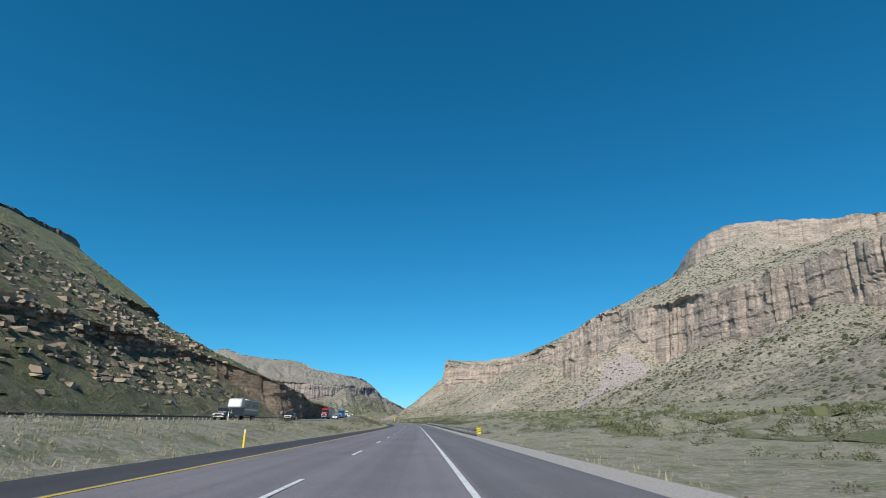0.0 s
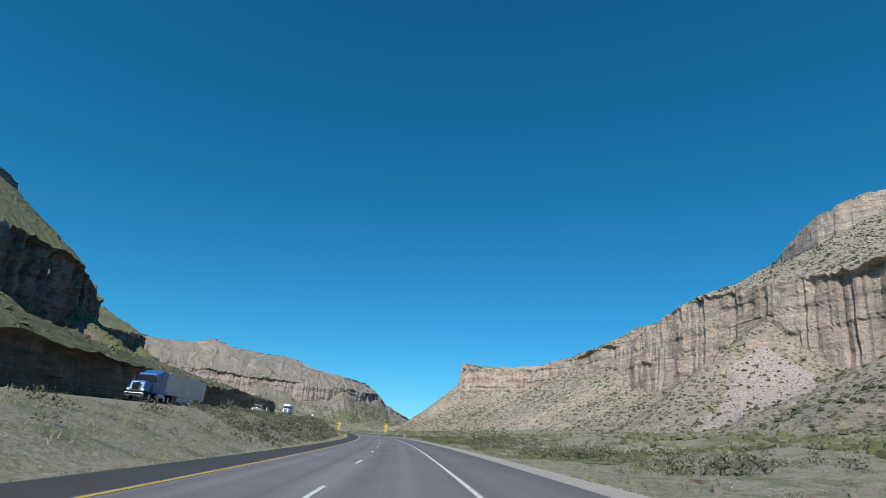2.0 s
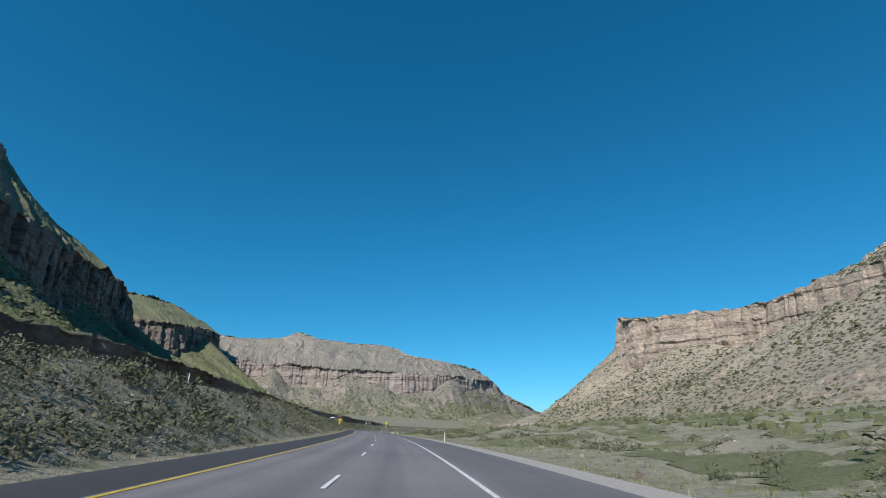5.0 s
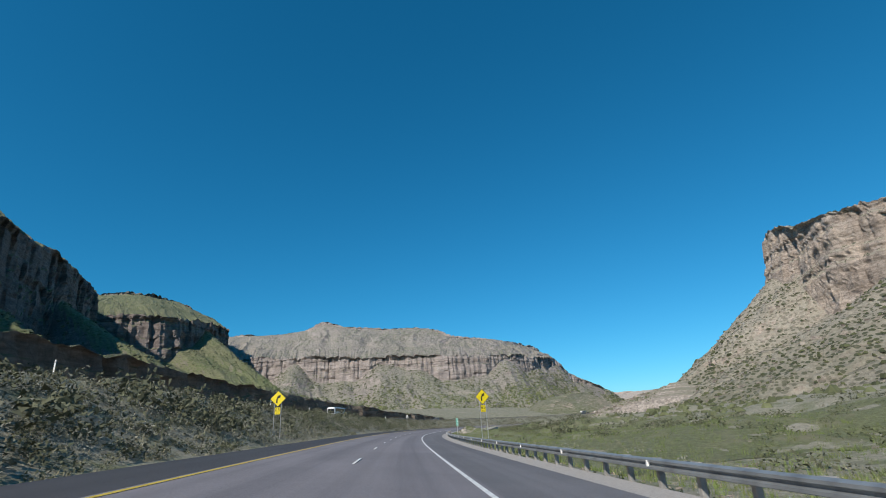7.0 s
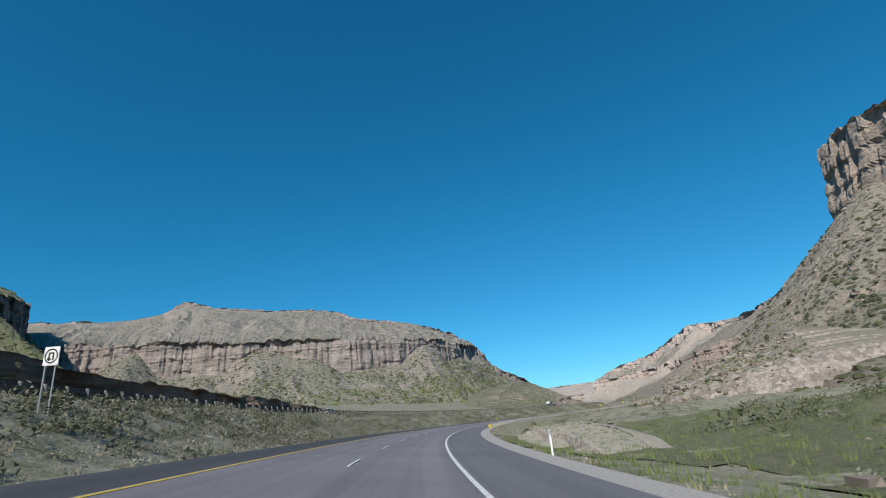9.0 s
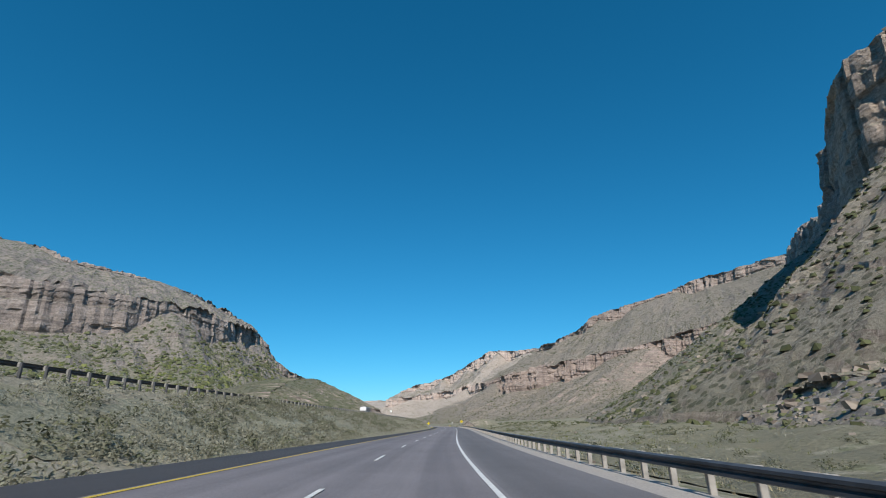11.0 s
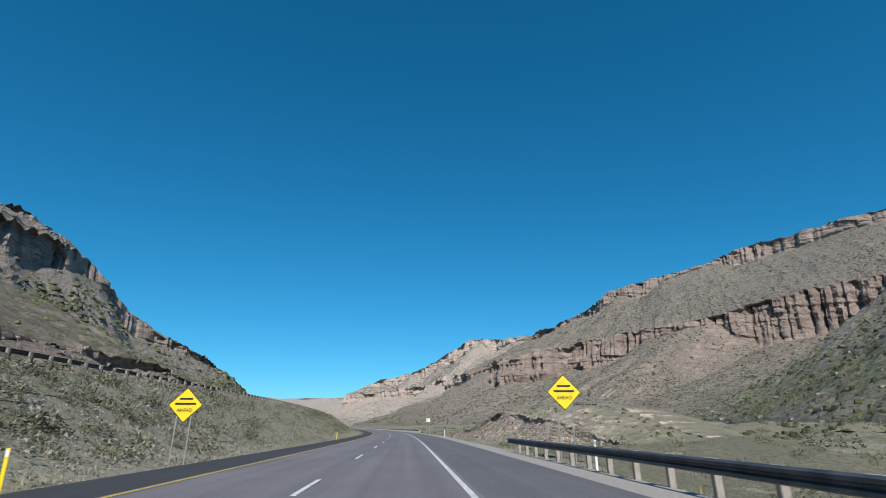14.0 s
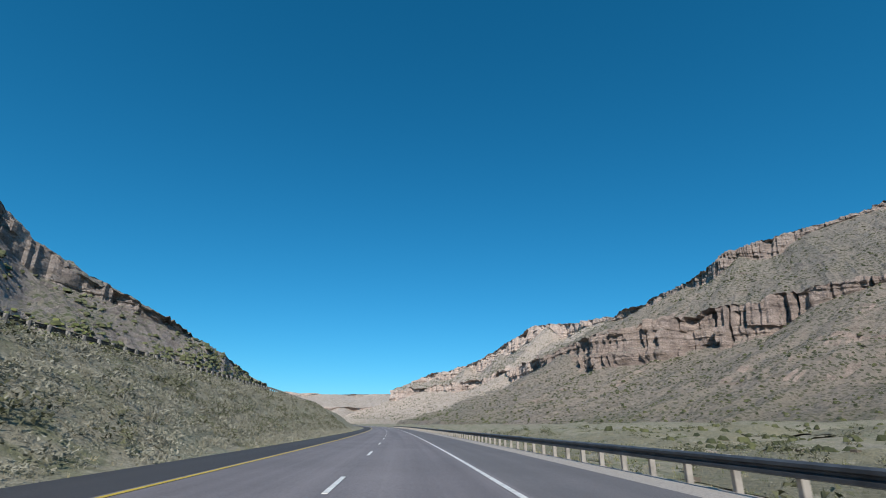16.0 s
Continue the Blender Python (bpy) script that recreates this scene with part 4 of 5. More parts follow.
def hill_warning(label):
    """Diamond with a truck on a slope over a TRUCKS 55 MPH plate."""
    sign = tagged(new("warning_sign"), label, "road sign", "truck speed warnings")
    two_posts(sign, 0.75 * S, 3.9 * S)
    p = framed_panel(sign, 1.22 * S, 1.22 * S, 3.9 * S, SIGN_YELLOW, BLACK, 45)
    bm = bmesh.new()
    y = -0.03 * S - 0.004
    plate(bm, [(-0.5 * S, 3.6 * S), (0.42 * S, 3.6 * S), (-0.5 * S, 3.95 * S)][::-1], y, 0.003)
    for pts in (rounded(0.5 * S, 0.24 * S, 0.01 * S, -0.06 * S, 4.08 * S, -20), rounded(0.2 * S, 0.2 * S, 0.02 * S, 0.32 * S, 3.92 * S, -20), rounded(0.14 * S, 0.14 * S, 0.065 * S, -0.2 * S, 3.97 * S), rounded(0.14 * S, 0.14 * S, 0.065 * S, 0.3 * S, 3.8 * S)):
        plate(bm, pts, y, 0.003)
    part("pictogram", bm, BLACK, p, "black truck on a slope")
    q = framed_panel(sign, 0.91 * S, 1.2 * S, 2.35 * S, SIGN_YELLOW, BLACK, 0, 0, "speed_plate")
    text_mesh("TRUCKS", 0.24 * S, BLACK, q, (0, y, 2.78 * S), width=0.76 * S)
    text_mesh("55", 0.62 * S, BLACK, q, (0, y, 2.36 * S), width=0.6 * S)
    text_mesh("MPH", 0.2 * S, BLACK, q, (0, y, 1.95 * S), width=0.4 * S)
    return sign


def curve_warning(label, s, d, lift, turn=0):
    """Diamond with a right-bend arrow over a 65 MPH plate."""
    sign = tagged(new("warning_sign"), label, "road sign", "bend warnings")
    two_posts(sign, 0.75 * S, 3.9 * S)
    p = framed_panel(sign, 1.22 * S, 1.22 * S, 3.9 * S, SIGN_YELLOW, BLACK, 45)
    y = -0.03 * S - 0.004
    bm = bmesh.new()
    mid = [(-0.12, 3.45), (-0.12, 3.75), (-0.06, 3.95), (0.08, 4.1)]
    for (x0, z0), (x1, z1) in zip(mid, mid[1:]):
        dx, dz = x1 - x0, z1 - z0
        ln = math.hypot(dx, dz)
        nx, nz = -dz / ln * 0.075, dx / ln * 0.075
        plate(bm, [((x0 + nx) * S, (z0 + nz) * S), ((x0 - nx) * S, (z0 - nz) * S), ((x1 - nx) * S, (z1 - nz) * S), ((x1 + nx) * S, (z1 + nz) * S)], y, 0.003)
    plate(bm, [(-0.1 * S, 4.16 * S), (0.24 * S, 3.92 * S), (0.26 * S, 4.32 * S)], y, 0.003)
    part("pictogram", bm, BLACK, p, "black arrow bending to the right")
    q = framed_panel(sign, 0.61 * S, 0.76 * S, 2.6 * S, SIGN_YELLOW, BLACK, 0, 0, "speed_plate")
    text_mesh("65", 0.48 * S, BLACK, q, (0, y, 2.7 * S), width=0.46 * S)
    text_mesh("MPH", 0.16 * S, BLACK, q, (0, y, 2.36 * S), width=0.34 * S)
    sign.matrix_basis = frame_at(s, d, turn, lift)
    return sign


def word_diamond(label):
    """Yellow diamond with three lines of writing, the last AHEAD."""
    sign = tagged(new("warning_sign"), label, "road sign", "yellow diamond signs")
    two_posts(sign, 0.75 * S, 3.0 * S)
    p = framed_panel(sign, 1.3 * S, 1.3 * S, 3.1 * S, SIGN_YELLOW, BLACK, 45)
    y = -0.03 * S - 0.004
    bm = bmesh.new()
    plate(bm, rounded(0.7 * S, 0.1 * S, 0.02 * S, 0, 3.42 * S), y, 0.003)
    plate(bm, rounded(1.1 * S, 0.1 * S, 0.02 * S, 0, 3.16 * S), y, 0.003)
    part("writing_bar", bm, BLACK, p)
    text_mesh("AHEAD", 0.26 * S, BLACK, p, (0, y, 2.82 * S), width=0.8 * S)
    return sign


a = hill_warning("yellow diamond truck-on-slope sign with a 55 mph plate")
a.matrix_basis = frame_at(155.8, -3.05)
b = copy_thing(a, frame_at(156.3, 4.3))
curve_warning("yellow diamond bend sign with 65 mph plate, behind guard rail", 280.4, -3.26, 0.5, 16)
curve_warning("yellow diamond bend sign with a 65 mph plate in the median", 280.0, 5.4, 0.0)
a = word_diamond("yellow diamond sign with black writing on two posts")
a.matrix_basis = frame_at(521.6, -3.15, 0, 0.1)
b = copy_thing(a, frame_at(522.5, 4.5))

# mile marker
mm = tagged(new("mile_marker"), "small green mile marker with white figures on a post", "road sign")
bm = bmesh.new()
rod(bm, (0, 0.02, -0.6), (0, 0.02, 2.1 * S), 0.035 * S, 8)
part("post", bm, ALU, mm)
p = framed_panel(mm, 0.34 * S, 1.05 * S, 1.75 * S, SIGN_GREEN, SIGN_WHITE)
text_mesh("MILE", 0.12 * S, SIGN_WHITE, p, (0, -0.03 * S - 0.004, 2.16 * S), width=0.24 * S)
text_mesh("2", 0.42 * S, SIGN_WHITE, p, (0, -0.03 * S - 0.004, 1.88 * S), width=0.24 * S)
text_mesh("5", 0.42 * S, SIGN_WHITE, p, (0, -0.03 * S - 0.004, 1.48 * S), width=0.24 * S)
mm.matrix_basis = frame_at(286.0, -2.52, 0, 0.28)

# no turning
nu = tagged(new("no_turn_sign"), "white sign with a struck-out turning arrow on two posts", "road sign")
two_posts(nu, 0.5 * S, 3.4 * S)
p = framed_panel(nu, 0.76 * S, 0.95 * S, 2.95 * S, SIGN_WHITE, SIGN_WHITE)
bm = bmesh.new()
y = -0.03 * S - 0.004
for k in range(24):
    a0, a1 = 2 * math.pi * k / 24, 2 * math.pi * (k + 1) / 24
    q = [(r * math.cos(t) * S, (2.95 + 1.15 * r * math.sin(t)) * S) for r, t in ((0.33, a0), (0.33, a1), (0.27, a1), (0.27, a0))]
    plate(bm, q, y, 0.003)
for pts in (rounded(0.07 * S, 0.34 * S, 0.01 * S, 0.1 * S, 2.9 * S), rounded(0.07 * S, 0.26 * S, 0.01 * S, -0.1 * S, 2.96 * S), rounded(0.27 * S, 0.07 * S, 0.03 * S, 0, 3.1 * S), rounded(0.16 * S, 0.16 * S, 0.01 * S, -0.1 * S, 2.8 * S, 45)):
    plate(bm, pts, y - 0.0012, 0.003)
part("pictogram", bm, BLACK, p, "black ring with a turning arrow")
nu.matrix_basis = frame_at(340.5, 6.9)

# emergency parking
ep = tagged(new("parking_sign"), "white sign reading emergency parking only on two thin posts", "road sign")
two_posts(ep, 0.7 * S, 3.6 * S)
p = framed_panel(ep, 1.0 * S, 0.92 * S, 3.2 * S, SIGN_WHITE, BLACK)
for k, w in enumerate(("EMERGENCY", "PARKING", "ONLY")):
    text_mesh(w, 0.2 * S, BLACK, p, (0, -0.03 * S - 0.004, (3.46 - 0.27 * k) * S), width=(0.84, 0.68, 0.42)[k] * S)
ep.matrix_basis = frame_at(560.3, -2.75)

# far white signs and boards
for s, d, lab in ((168.0, 8.6, "small white sign seen from behind beside the other carriageway"), (478.0, 8.9, "white diamond sign on a post by the far guard rail")):
    sg = tagged(new("road_sign"), lab, "road sign")
    bm = bmesh.new()
    rod(bm, (0, 0.02, -0.2), (0, 0.02, 2.4 * S), 0.035 * S, 8)
    part("post", bm, ALU, sg)
    framed_panel(sg, 0.75 * S, 0.75 * S, 2.4 * S, SIGN_WHITE, ALU, 45 if s > 400 else 0)
    sg.matrix_basis = frame_at(s, d)


# ---- delineators and end markers ----
def delineator(material, label, group):
    ob = tagged(new("delineator"), label, "delineator post", group)
    bm = bmesh.new()
    box(bm, (0, 0, 0.5 * S), (0.1 * S, 0.02 * S, 1.3 * S), 0.006 * S)
    part("blade", bm, material, ob)
    bm = bmesh.new()
    box(bm, (0, -0.014 * S, 1.02 * S), (0.085 * S, 0.008 * S, 0.18 * S), 0.003 * S)
    part("reflector", bm, SIGN_WHITE if material is not SIGN_WHITE else ALU, ob)
    return ob


yd = delineator(SIGN_YELLOW, "thin yellow flexible delineator post at the median edge", "yellow delineators")
yd.matrix_basis = frame_at(12.0, 3.75)
for s in (69.0, 132.3, 405.0, 517.0, 541.0):
    copy_thing(yd, frame_at(s, 3.75, 0) @ pose(0, 0, 0, 0, random.uniform(-6, 8), 0))
wd = delineator(SIGN_WHITE, "thin white delineator post at the shoulder edge", "white delineators")
wd.matrix_basis = frame_at(165.0, -2.5)
for s, d in ((134.0, -3.05), (208.0, -2.5), (243.0, -2.5), (340.5, -2.5), (520.0, -3.1), (545.0, -2.6)):
    copy_thing(wd, frame_at(s, d))
for s in (26.0, 76.0, 112.0, 138.0, 172.0, 206.0, 240.0, 272.0, 292.0, 302.0, 314.0, 336.0):
    copy_thing(wd, frame_at(s, OPP_NEAR - 0.4))


def end_marker(s, d):
    ob = tagged(new("end_marker"), "yellow and black striped marker at a guard rail end", "object marker", "rail end markers")
    bm = bmesh.new()
    box(bm, (0, 0, 0.45 * S), (0.06 * S, 0.05 * S, 1.1 * S), 0.006 * S)
    part("post", bm, POST_GREY, ob)
    bm = bmesh.new()
    box(bm, (0, -0.05 * S, 0.62 * S), (0.42 * S, 0.02 * S, 0.62 * S), 0.006 * S)
    p = part("panel", bm, SIGN_YELLOW, ob)
    for k in range(3):
        bm = bmesh.new()
        z = (0.42 + 0.2 * k) * S
        plate(bm, [(-0.2 * S, z - 0.05 * S), (0.2 * S, z + 0.08 * S), (0.2 * S, z + 0.17 * S), (-0.2 * S, z + 0.04 * S)], -0.064 * S - 0.001, 0.002)
        part("stripe", bm, BLACK, p)
    ob.matrix_basis = frame_at(s, d)


for s in (19.0, 363.7, 565.7):
    end_marker(s, RAIL_D - 0.05)

# ---- vehicles on the other carriageway ----
RED = plain("red_paint", (0.35, 0.012, 0.016), 0.3, wear=0.06)
BLUE = plain("blue_paint", (0.02, 0.12, 0.35), 0.3, wear=0.06)
WHITE_PAINT = plain("white_paint", (0.72, 0.73, 0.74), 0.35, wear=0.06)
TRAILER_WHITE = plain("dusty_white_panel", (0.55, 0.56, 0.57), 0.5, wear=0.1, scale=3)
SILVER = plain("silver_paint", (0.4, 0.42, 0.43), 0.35, 0.3, wear=0.06)
DARK_PAINT = plain("black_paint", (0.015, 0.016, 0.018), 0.25, wear=0.06)
GLASS = plain("dark_vehicle_glass", (0.02, 0.025, 0.03), 0.08, wear=0.05)
CHROME = plain("chrome", (0.6, 0.6, 0.61), 0.15, 1.0, wear=0.05)
TYRE = plain("tyre_rubber", (0.018, 0.018, 0.018), 0.85, wear=0.1)
LAMP = plain("lamp_glass", (0.75, 0.75, 0.72), 0.1, wear=0.03)
GREY_GREEN = plain("grey_green_panel", (0.22, 0.25, 0.26), 0.4, wear=0.06)


def block(name, parent, material, c, size, bevel=0.06, slope=0.0, label=""):
    """A rounded box in full-size metres; slope pulls its top front edge back."""
    bm = bmesh.new()
    bmesh.ops.create_cube(bm, size=1, matrix=Matrix.Translation([v * S for v in c]) @ Matrix.Diagonal([v * S for v in size] + [1]))
    if slope:
        top, front = (c[2] + size[2] / 2) * S, c[1] * S
        for v in bm.verts:
            if v.co.z > top - 0.001 and v.co.y > front:
                v.co.y -= slope * S
    bmesh.ops.bevel(bm, geom=list(bm.edges), offset=bevel * S, segments=2, affect="EDGES", profile=0.5)
    return part(name, bm, material, parent, label)


def wheel(parent, x, y, r=0.5, w=0.28):
    bm = bmesh.new()
    rod(bm, ((x - w / 2) * S, y * S, r * S), ((x + w / 2) * S, y * S, r * S), r * S, 18)
    t = part("wheel", bm, TYRE, parent)
    bm = bmesh.new()
    side = 1 if x > 0 else -1
    rod(bm, ((x + side * (w / 2 - 0.02)) * S, y * S, r * S), ((x + side * (w / 2 + 0.015)) * S, y * S, r * S), r * 0.58 * S, 14)
    part("rim", bm, ALU, t)


def car(paint, label, tall=1.75, cargo=False):
    ob = tagged(new("pickup_truck" if cargo else "suv"), label, "car", "traffic")
    block("body", ob, paint, (0, 0, 0.72), (1.85, 4.9, 0.72), 0.14)
    block("cabin", ob, paint, (0, 0.1 if cargo else -0.55, tall - 0.38), (1.6, 1.9 if cargo else 3.1, 0.72), 0.14, 0.5)
    block("windscreen", ob, GLASS, (0, 0.72 if cargo else 0.72, tall - 0.36), (1.45, 0.5, 0.46), 0.05, 0.3)
    for x in (-0.8, 0.8):
        block("side_window", ob, GLASS, (x, 0.0 if cargo else -0.7, tall - 0.34), (0.05, 1.4 if cargo else 2.6, 0.36), 0.02)
        block("headlight", ob, LAMP, (0.88 * x, 2.42, 0.86), (0.36, 0.1, 0.16), 0.03)
    block("grille", ob, BLACK, (0, 2.44, 0.78), (0.9, 0.06, 0.26), 0.02)
    block("bumper", ob, CHROME if cargo else paint, (0, 2.46, 0.5), (1.8, 0.16, 0.2), 0.05)
    for x in (-0.82, 0.82):
        for y in (-1.5, 1.5):
            wheel(ob, x, y, 0.38, 0.26)
    return ob


def semi(paint, label, high=True):
    """A long-nosed tractor and its box trailer."""
    ob = tagged(new("semi_truck"), label, "truck", "traffic")
    block("chassis", ob, BLACK, (0, 5.2, 0.85), (1.0, 7.6, 0.35), 0.04)
    block("hood", ob, paint, (0, 8.9, 1.75), (1.9, 2.3, 1.35), 0.2, 0.35)
    block("cab", ob, paint, (0, 6.9, 2.3), (2.35, 2.1, 2.5), 0.16, 0.25)
    block("sleeper", ob, paint, (0, 5.2, 2.55), (2.4, 1.7, 3.0), 0.14)
    if high:
        block("roof_fairing", ob, paint, (0, 5.9, 3.7), (2.3, 2.7, 0.75), 0.2, 1.3)
    block("windscreen", ob, GLASS, (0, 7.95, 2.85), (2.1, 0.12, 0.85), 0.04)
    for x in (-1.19, 1.19):
        block("side_window", ob, GLASS, (x, 7.1, 2.85), (0.06, 1.0, 0.7), 0.03)
        block("fuel_tank", ob, ALU, (x * 0.9, 5.4, 0.85), (0.55, 1.8, 0.6), 0.2)
        block("headlight", ob, LAMP, (x * 0.72, 10.02, 1.3), (0.36, 0.12, 0.26), 0.05)
        block("mirror", ob, BLACK, (x * 1.2, 7.95, 2.7), (0.2, 0.1, 0.7), 0.04)
        wheel(ob, x * 0.9, 8.7, 0.52, 0.32)
        for y in (4.3, 3.0):
            wheel(ob, x * 0.86, y, 0.52, 0.55)
    block("grille", ob, CHROME, (0, 10.05, 1.7), (0.95, 0.1, 1.0), 0.05)
    block("bumper", ob, CHROME, (0, 10.1, 0.75), (2.3, 0.25, 0.4), 0.08)
    box_ = block("trailer", ob, TRAILER_WHITE, (0, -3.3, 2.62), (2.55, 15.2, 2.8), 0.05, 0, "dusty white box trailer")
    block("landing_gear", box_, BLACK, (0, 0.9, 0.75), (1.8, 0.15, 1.0), 0.03)
    for x in (-1.2, 1.2):
        block("side_skirt", box_, TRAILER_WHITE, (x, -3.4, 0.85), (0.05, 6.5, 0.7), 0.02)
        for y in (-8.6, -9.9):
            wheel(box_, x * 0.86, y, 0.52, 0.55)
    block("front_band", box_, SIGN_WHITE, (0, 4.32, 2.7), (2.4, 0.06, 2.5), 0.02)
    return ob


def fifth_wheel(label):
    ob = tagged(new("camper_trailer"), label, "camper", "traffic")
    block("body", ob, GREY_GREEN, (0, -1.6, 2.05), (2.4, 8.6, 2.6), 0.22)
    block("nose", ob, TRAILER_WHITE, (0, 3.4, 2.75), (2.4, 2.2, 1.5), 0.3, 0.5, "rounded pale nose")
    for x in (-1.2, 1.2):
        for y in (-4.6, -2.6, 0.6):
            block("window", ob, GLASS, (x, y, 2.4), (0.05, 0.8, 0.55), 0.03)
        block("stripe", ob, WHITE_PAINT, (x, -1.4, 1.75), (0.04, 7.6, 0.22), 0.01)
        for y in (-2.4, -3.4):
            wheel(ob, x * 0.86, y, 0.38, 0.26)
    block("roof_unit", ob, WHITE_PAINT, (0, -1.5, 3.45), (0.8, 1.1, 0.25), 0.06)
    return ob


def coach(label):
    ob = tagged(new("coach"), label, "bus", "traffic")
    block("body", ob, WHITE_PAINT, (0, 0, 1.95), (2.5, 12.0, 3.0), 0.2)
    block("windscreen", ob, GLASS, (0, 5.96, 2.3), (2.2, 0.16, 1.3), 0.06)
    block("bumper", ob, WHITE_PAINT, (0, 6.02, 0.6), (2.4, 0.2, 0.45), 0.08)
    for x in (-1.24, 1.24):
        block("window_band", ob, GLASS, (x, -0.2, 2.6), (0.06, 10.6, 0.95), 0.03)
        block("headlight", ob, LAMP, (x * 0.75, 6.05, 0.95), (0.36, 0.12, 0.22), 0.05)
        for y in (4.0, -3.4, -4.6):
            wheel(ob, x * 0.88, y, 0.5, 0.3)
    return ob


def on_far_road(ob, s, d):
    ob.matrix_basis = frame_at(s, d, 180, 0.025)


on_far_road(semi(RED, "red long-nosed semi truck pulling a white box trailer"), 79.0, 12.6)
on_far_road(semi(BLUE, "blue semi truck pulling a plain white trailer"), 102.0, 12.4)
on_far_road(semi(WHITE_PAINT, "white semi truck with a high roof and white trailer"), 148.5, 11.9)
on_far_road(car(SILVER, "silver suv beside a red semi truck"), 75.0, 10.9)
on_far_road(car(DARK_PAINT, "black pickup truck towing a camper", 1.9, True), 32.0, 11.6)
on_far_road(fifth_wheel("grey fifth-wheel camper trailer with a pale rounded nose"), 35.2, 11.6)
on_far_road(car(DARK_PAINT, "dark suv on the other carriageway"), 48.0, 11.4)
on_far_road(car(WHITE_PAINT, "white pickup truck far down the road", 1.9, True), 121.0, 11.6)
on_far_road(coach("white motor coach with a dark window band"), 321.0, 11.8)
on_far_road(fifth_wheel("grey camper trailer behind the far guard rail"), 473.0, 12.0)
on_far_road(car(DARK_PAINT, "black suv following a camper trailer"), 478.5, 12.0)
on_far_road(car(SILVER, "silver suv on the bend of the far carriageway"), 372.0, 11.6)

# ---- plants and stones ----
def leaf_material(name, dark, light, rough=0.9):
    m, nt, b = mat(name, rough)
    geo = nt.nodes.new("ShaderNodeNewGeometry")
    n = noise_tex(nt, 2.5, 4, 0.6, geo.outputs["Position"])
    c = mix(nt, geo.outputs["Random Per Island"], dark, light)
    c = mix(nt, 0.45, c, ramp(nt, n, [(0.3, (0.45, 0.45, 0.45)), (0.7, (1, 1, 1))]), "MULTIPLY")
    nt.links.new(c, b.inputs["Base Color"])
    return m


SCRUB = leaf_material("dark_scrub", (0.035, 0.045, 0.018), (0.11, 0.12, 0.05))
SCRUB_GREEN = leaf_material("green_scrub", (0.07, 0.08, 0.036), (0.15, 0.165, 0.078))
SAGE = leaf_material("grey_sage", (0.235, 0.235, 0.185), (0.335, 0.33, 0.27))
SAGE_DARK = leaf_material("dark_sage", (0.08, 0.086, 0.05), (0.15, 0.158, 0.092))
SAGE_MID = leaf_material("olive_grey_sage", (0.13, 0.132, 0.092), (0.215, 0.215, 0.155))
STRAW = leaf_material("straw_grass", (0.24, 0.21, 0.12), (0.5, 0.45, 0.29))
GREEN_GRASS = leaf_material("green_grass", (0.07, 0.09, 0.025), (0.2, 0.22, 0.075))
STONE = leaf_material("loose_stone", (0.16, 0.13, 0.11), (0.44, 0.385, 0.33), 0.95)
PALE_STONE = leaf_material("pale_stone", (0.12, 0.092, 0.08), (0.43, 0.38, 0.33), 0.95)
BRIGHT_GRASS = leaf_material("spring_grass", (0.09, 0.13, 0.03), (0.21, 0.265, 0.085))
rng = np.random.default_rng(5)


def blob_template(k):
    """A low uneven dome of ten triangles."""
    r = np.random.default_rng(k)
    ring = [(math.cos(a), math.sin(a), -0.15) for a in np.arange(6) * math.pi / 3]
    top = [(0.58 * math.cos(a + 0.5), 0.58 * math.sin(a + 0.5), 0.8) for a in np.arange(3) * 2 * math.pi / 3]
    v = np.array(ring + top)
    v *= 1 + 0.28 * r.standard_normal((len(v), 1)).clip(-1.3, 1.3)
    f = [(0, 1, 6), (1, 7, 6), (1, 2, 7), (2, 3, 7), (3, 8, 7), (3, 4, 8), (4, 5, 8), (5, 6, 8), (5, 0, 6), (6, 7, 8)]
    return v, np.array(f)


def scatter(name, places, sizes, templates, material, label, category, squash=(0.6, 1.0)):
    """Many small uneven pieces as one object."""
    vs, fs, base = [], [], 0
    pick = rng.integers(0, len(templates), len(places))
    for k, (tv, tf) in enumerate(templates):
        idx = np.where(pick == k)[0]
        if not len(idx):
            continue
        a = rng.uniform(0, 2 * np.pi, len(idx))
        c, s = np.cos(a), np.sin(a)
        sc = sizes[idx][:, None] * np.stack([rng.uniform(0.75, 1.3, len(idx)), rng.uniform(0.75, 1.3, len(idx)), rng.uniform(*squash, len(idx))], 1)
        v = tv[None] * sc[:, None]
        v = np.stack([v[..., 0] * c[:, None] - v[..., 1] * s[:, None], v[..., 0] * s[:, None] + v[..., 1] * c[:, None], v[..., 2]], 2) + places[idx][:, None]
        n = len(tv)
        vs.append(v.reshape(-1, 3))
        fs.append((tf[None] + (np.arange(len(idx)) * n)[:, None, None]).reshape(-1, 3) + base)
        base += n * len(idx)
    ob = new(name, mesh_from(name, np.concatenate(vs), np.concatenate(fs), [material], False))
    return tagged(ob, label, category, kind="stuff")


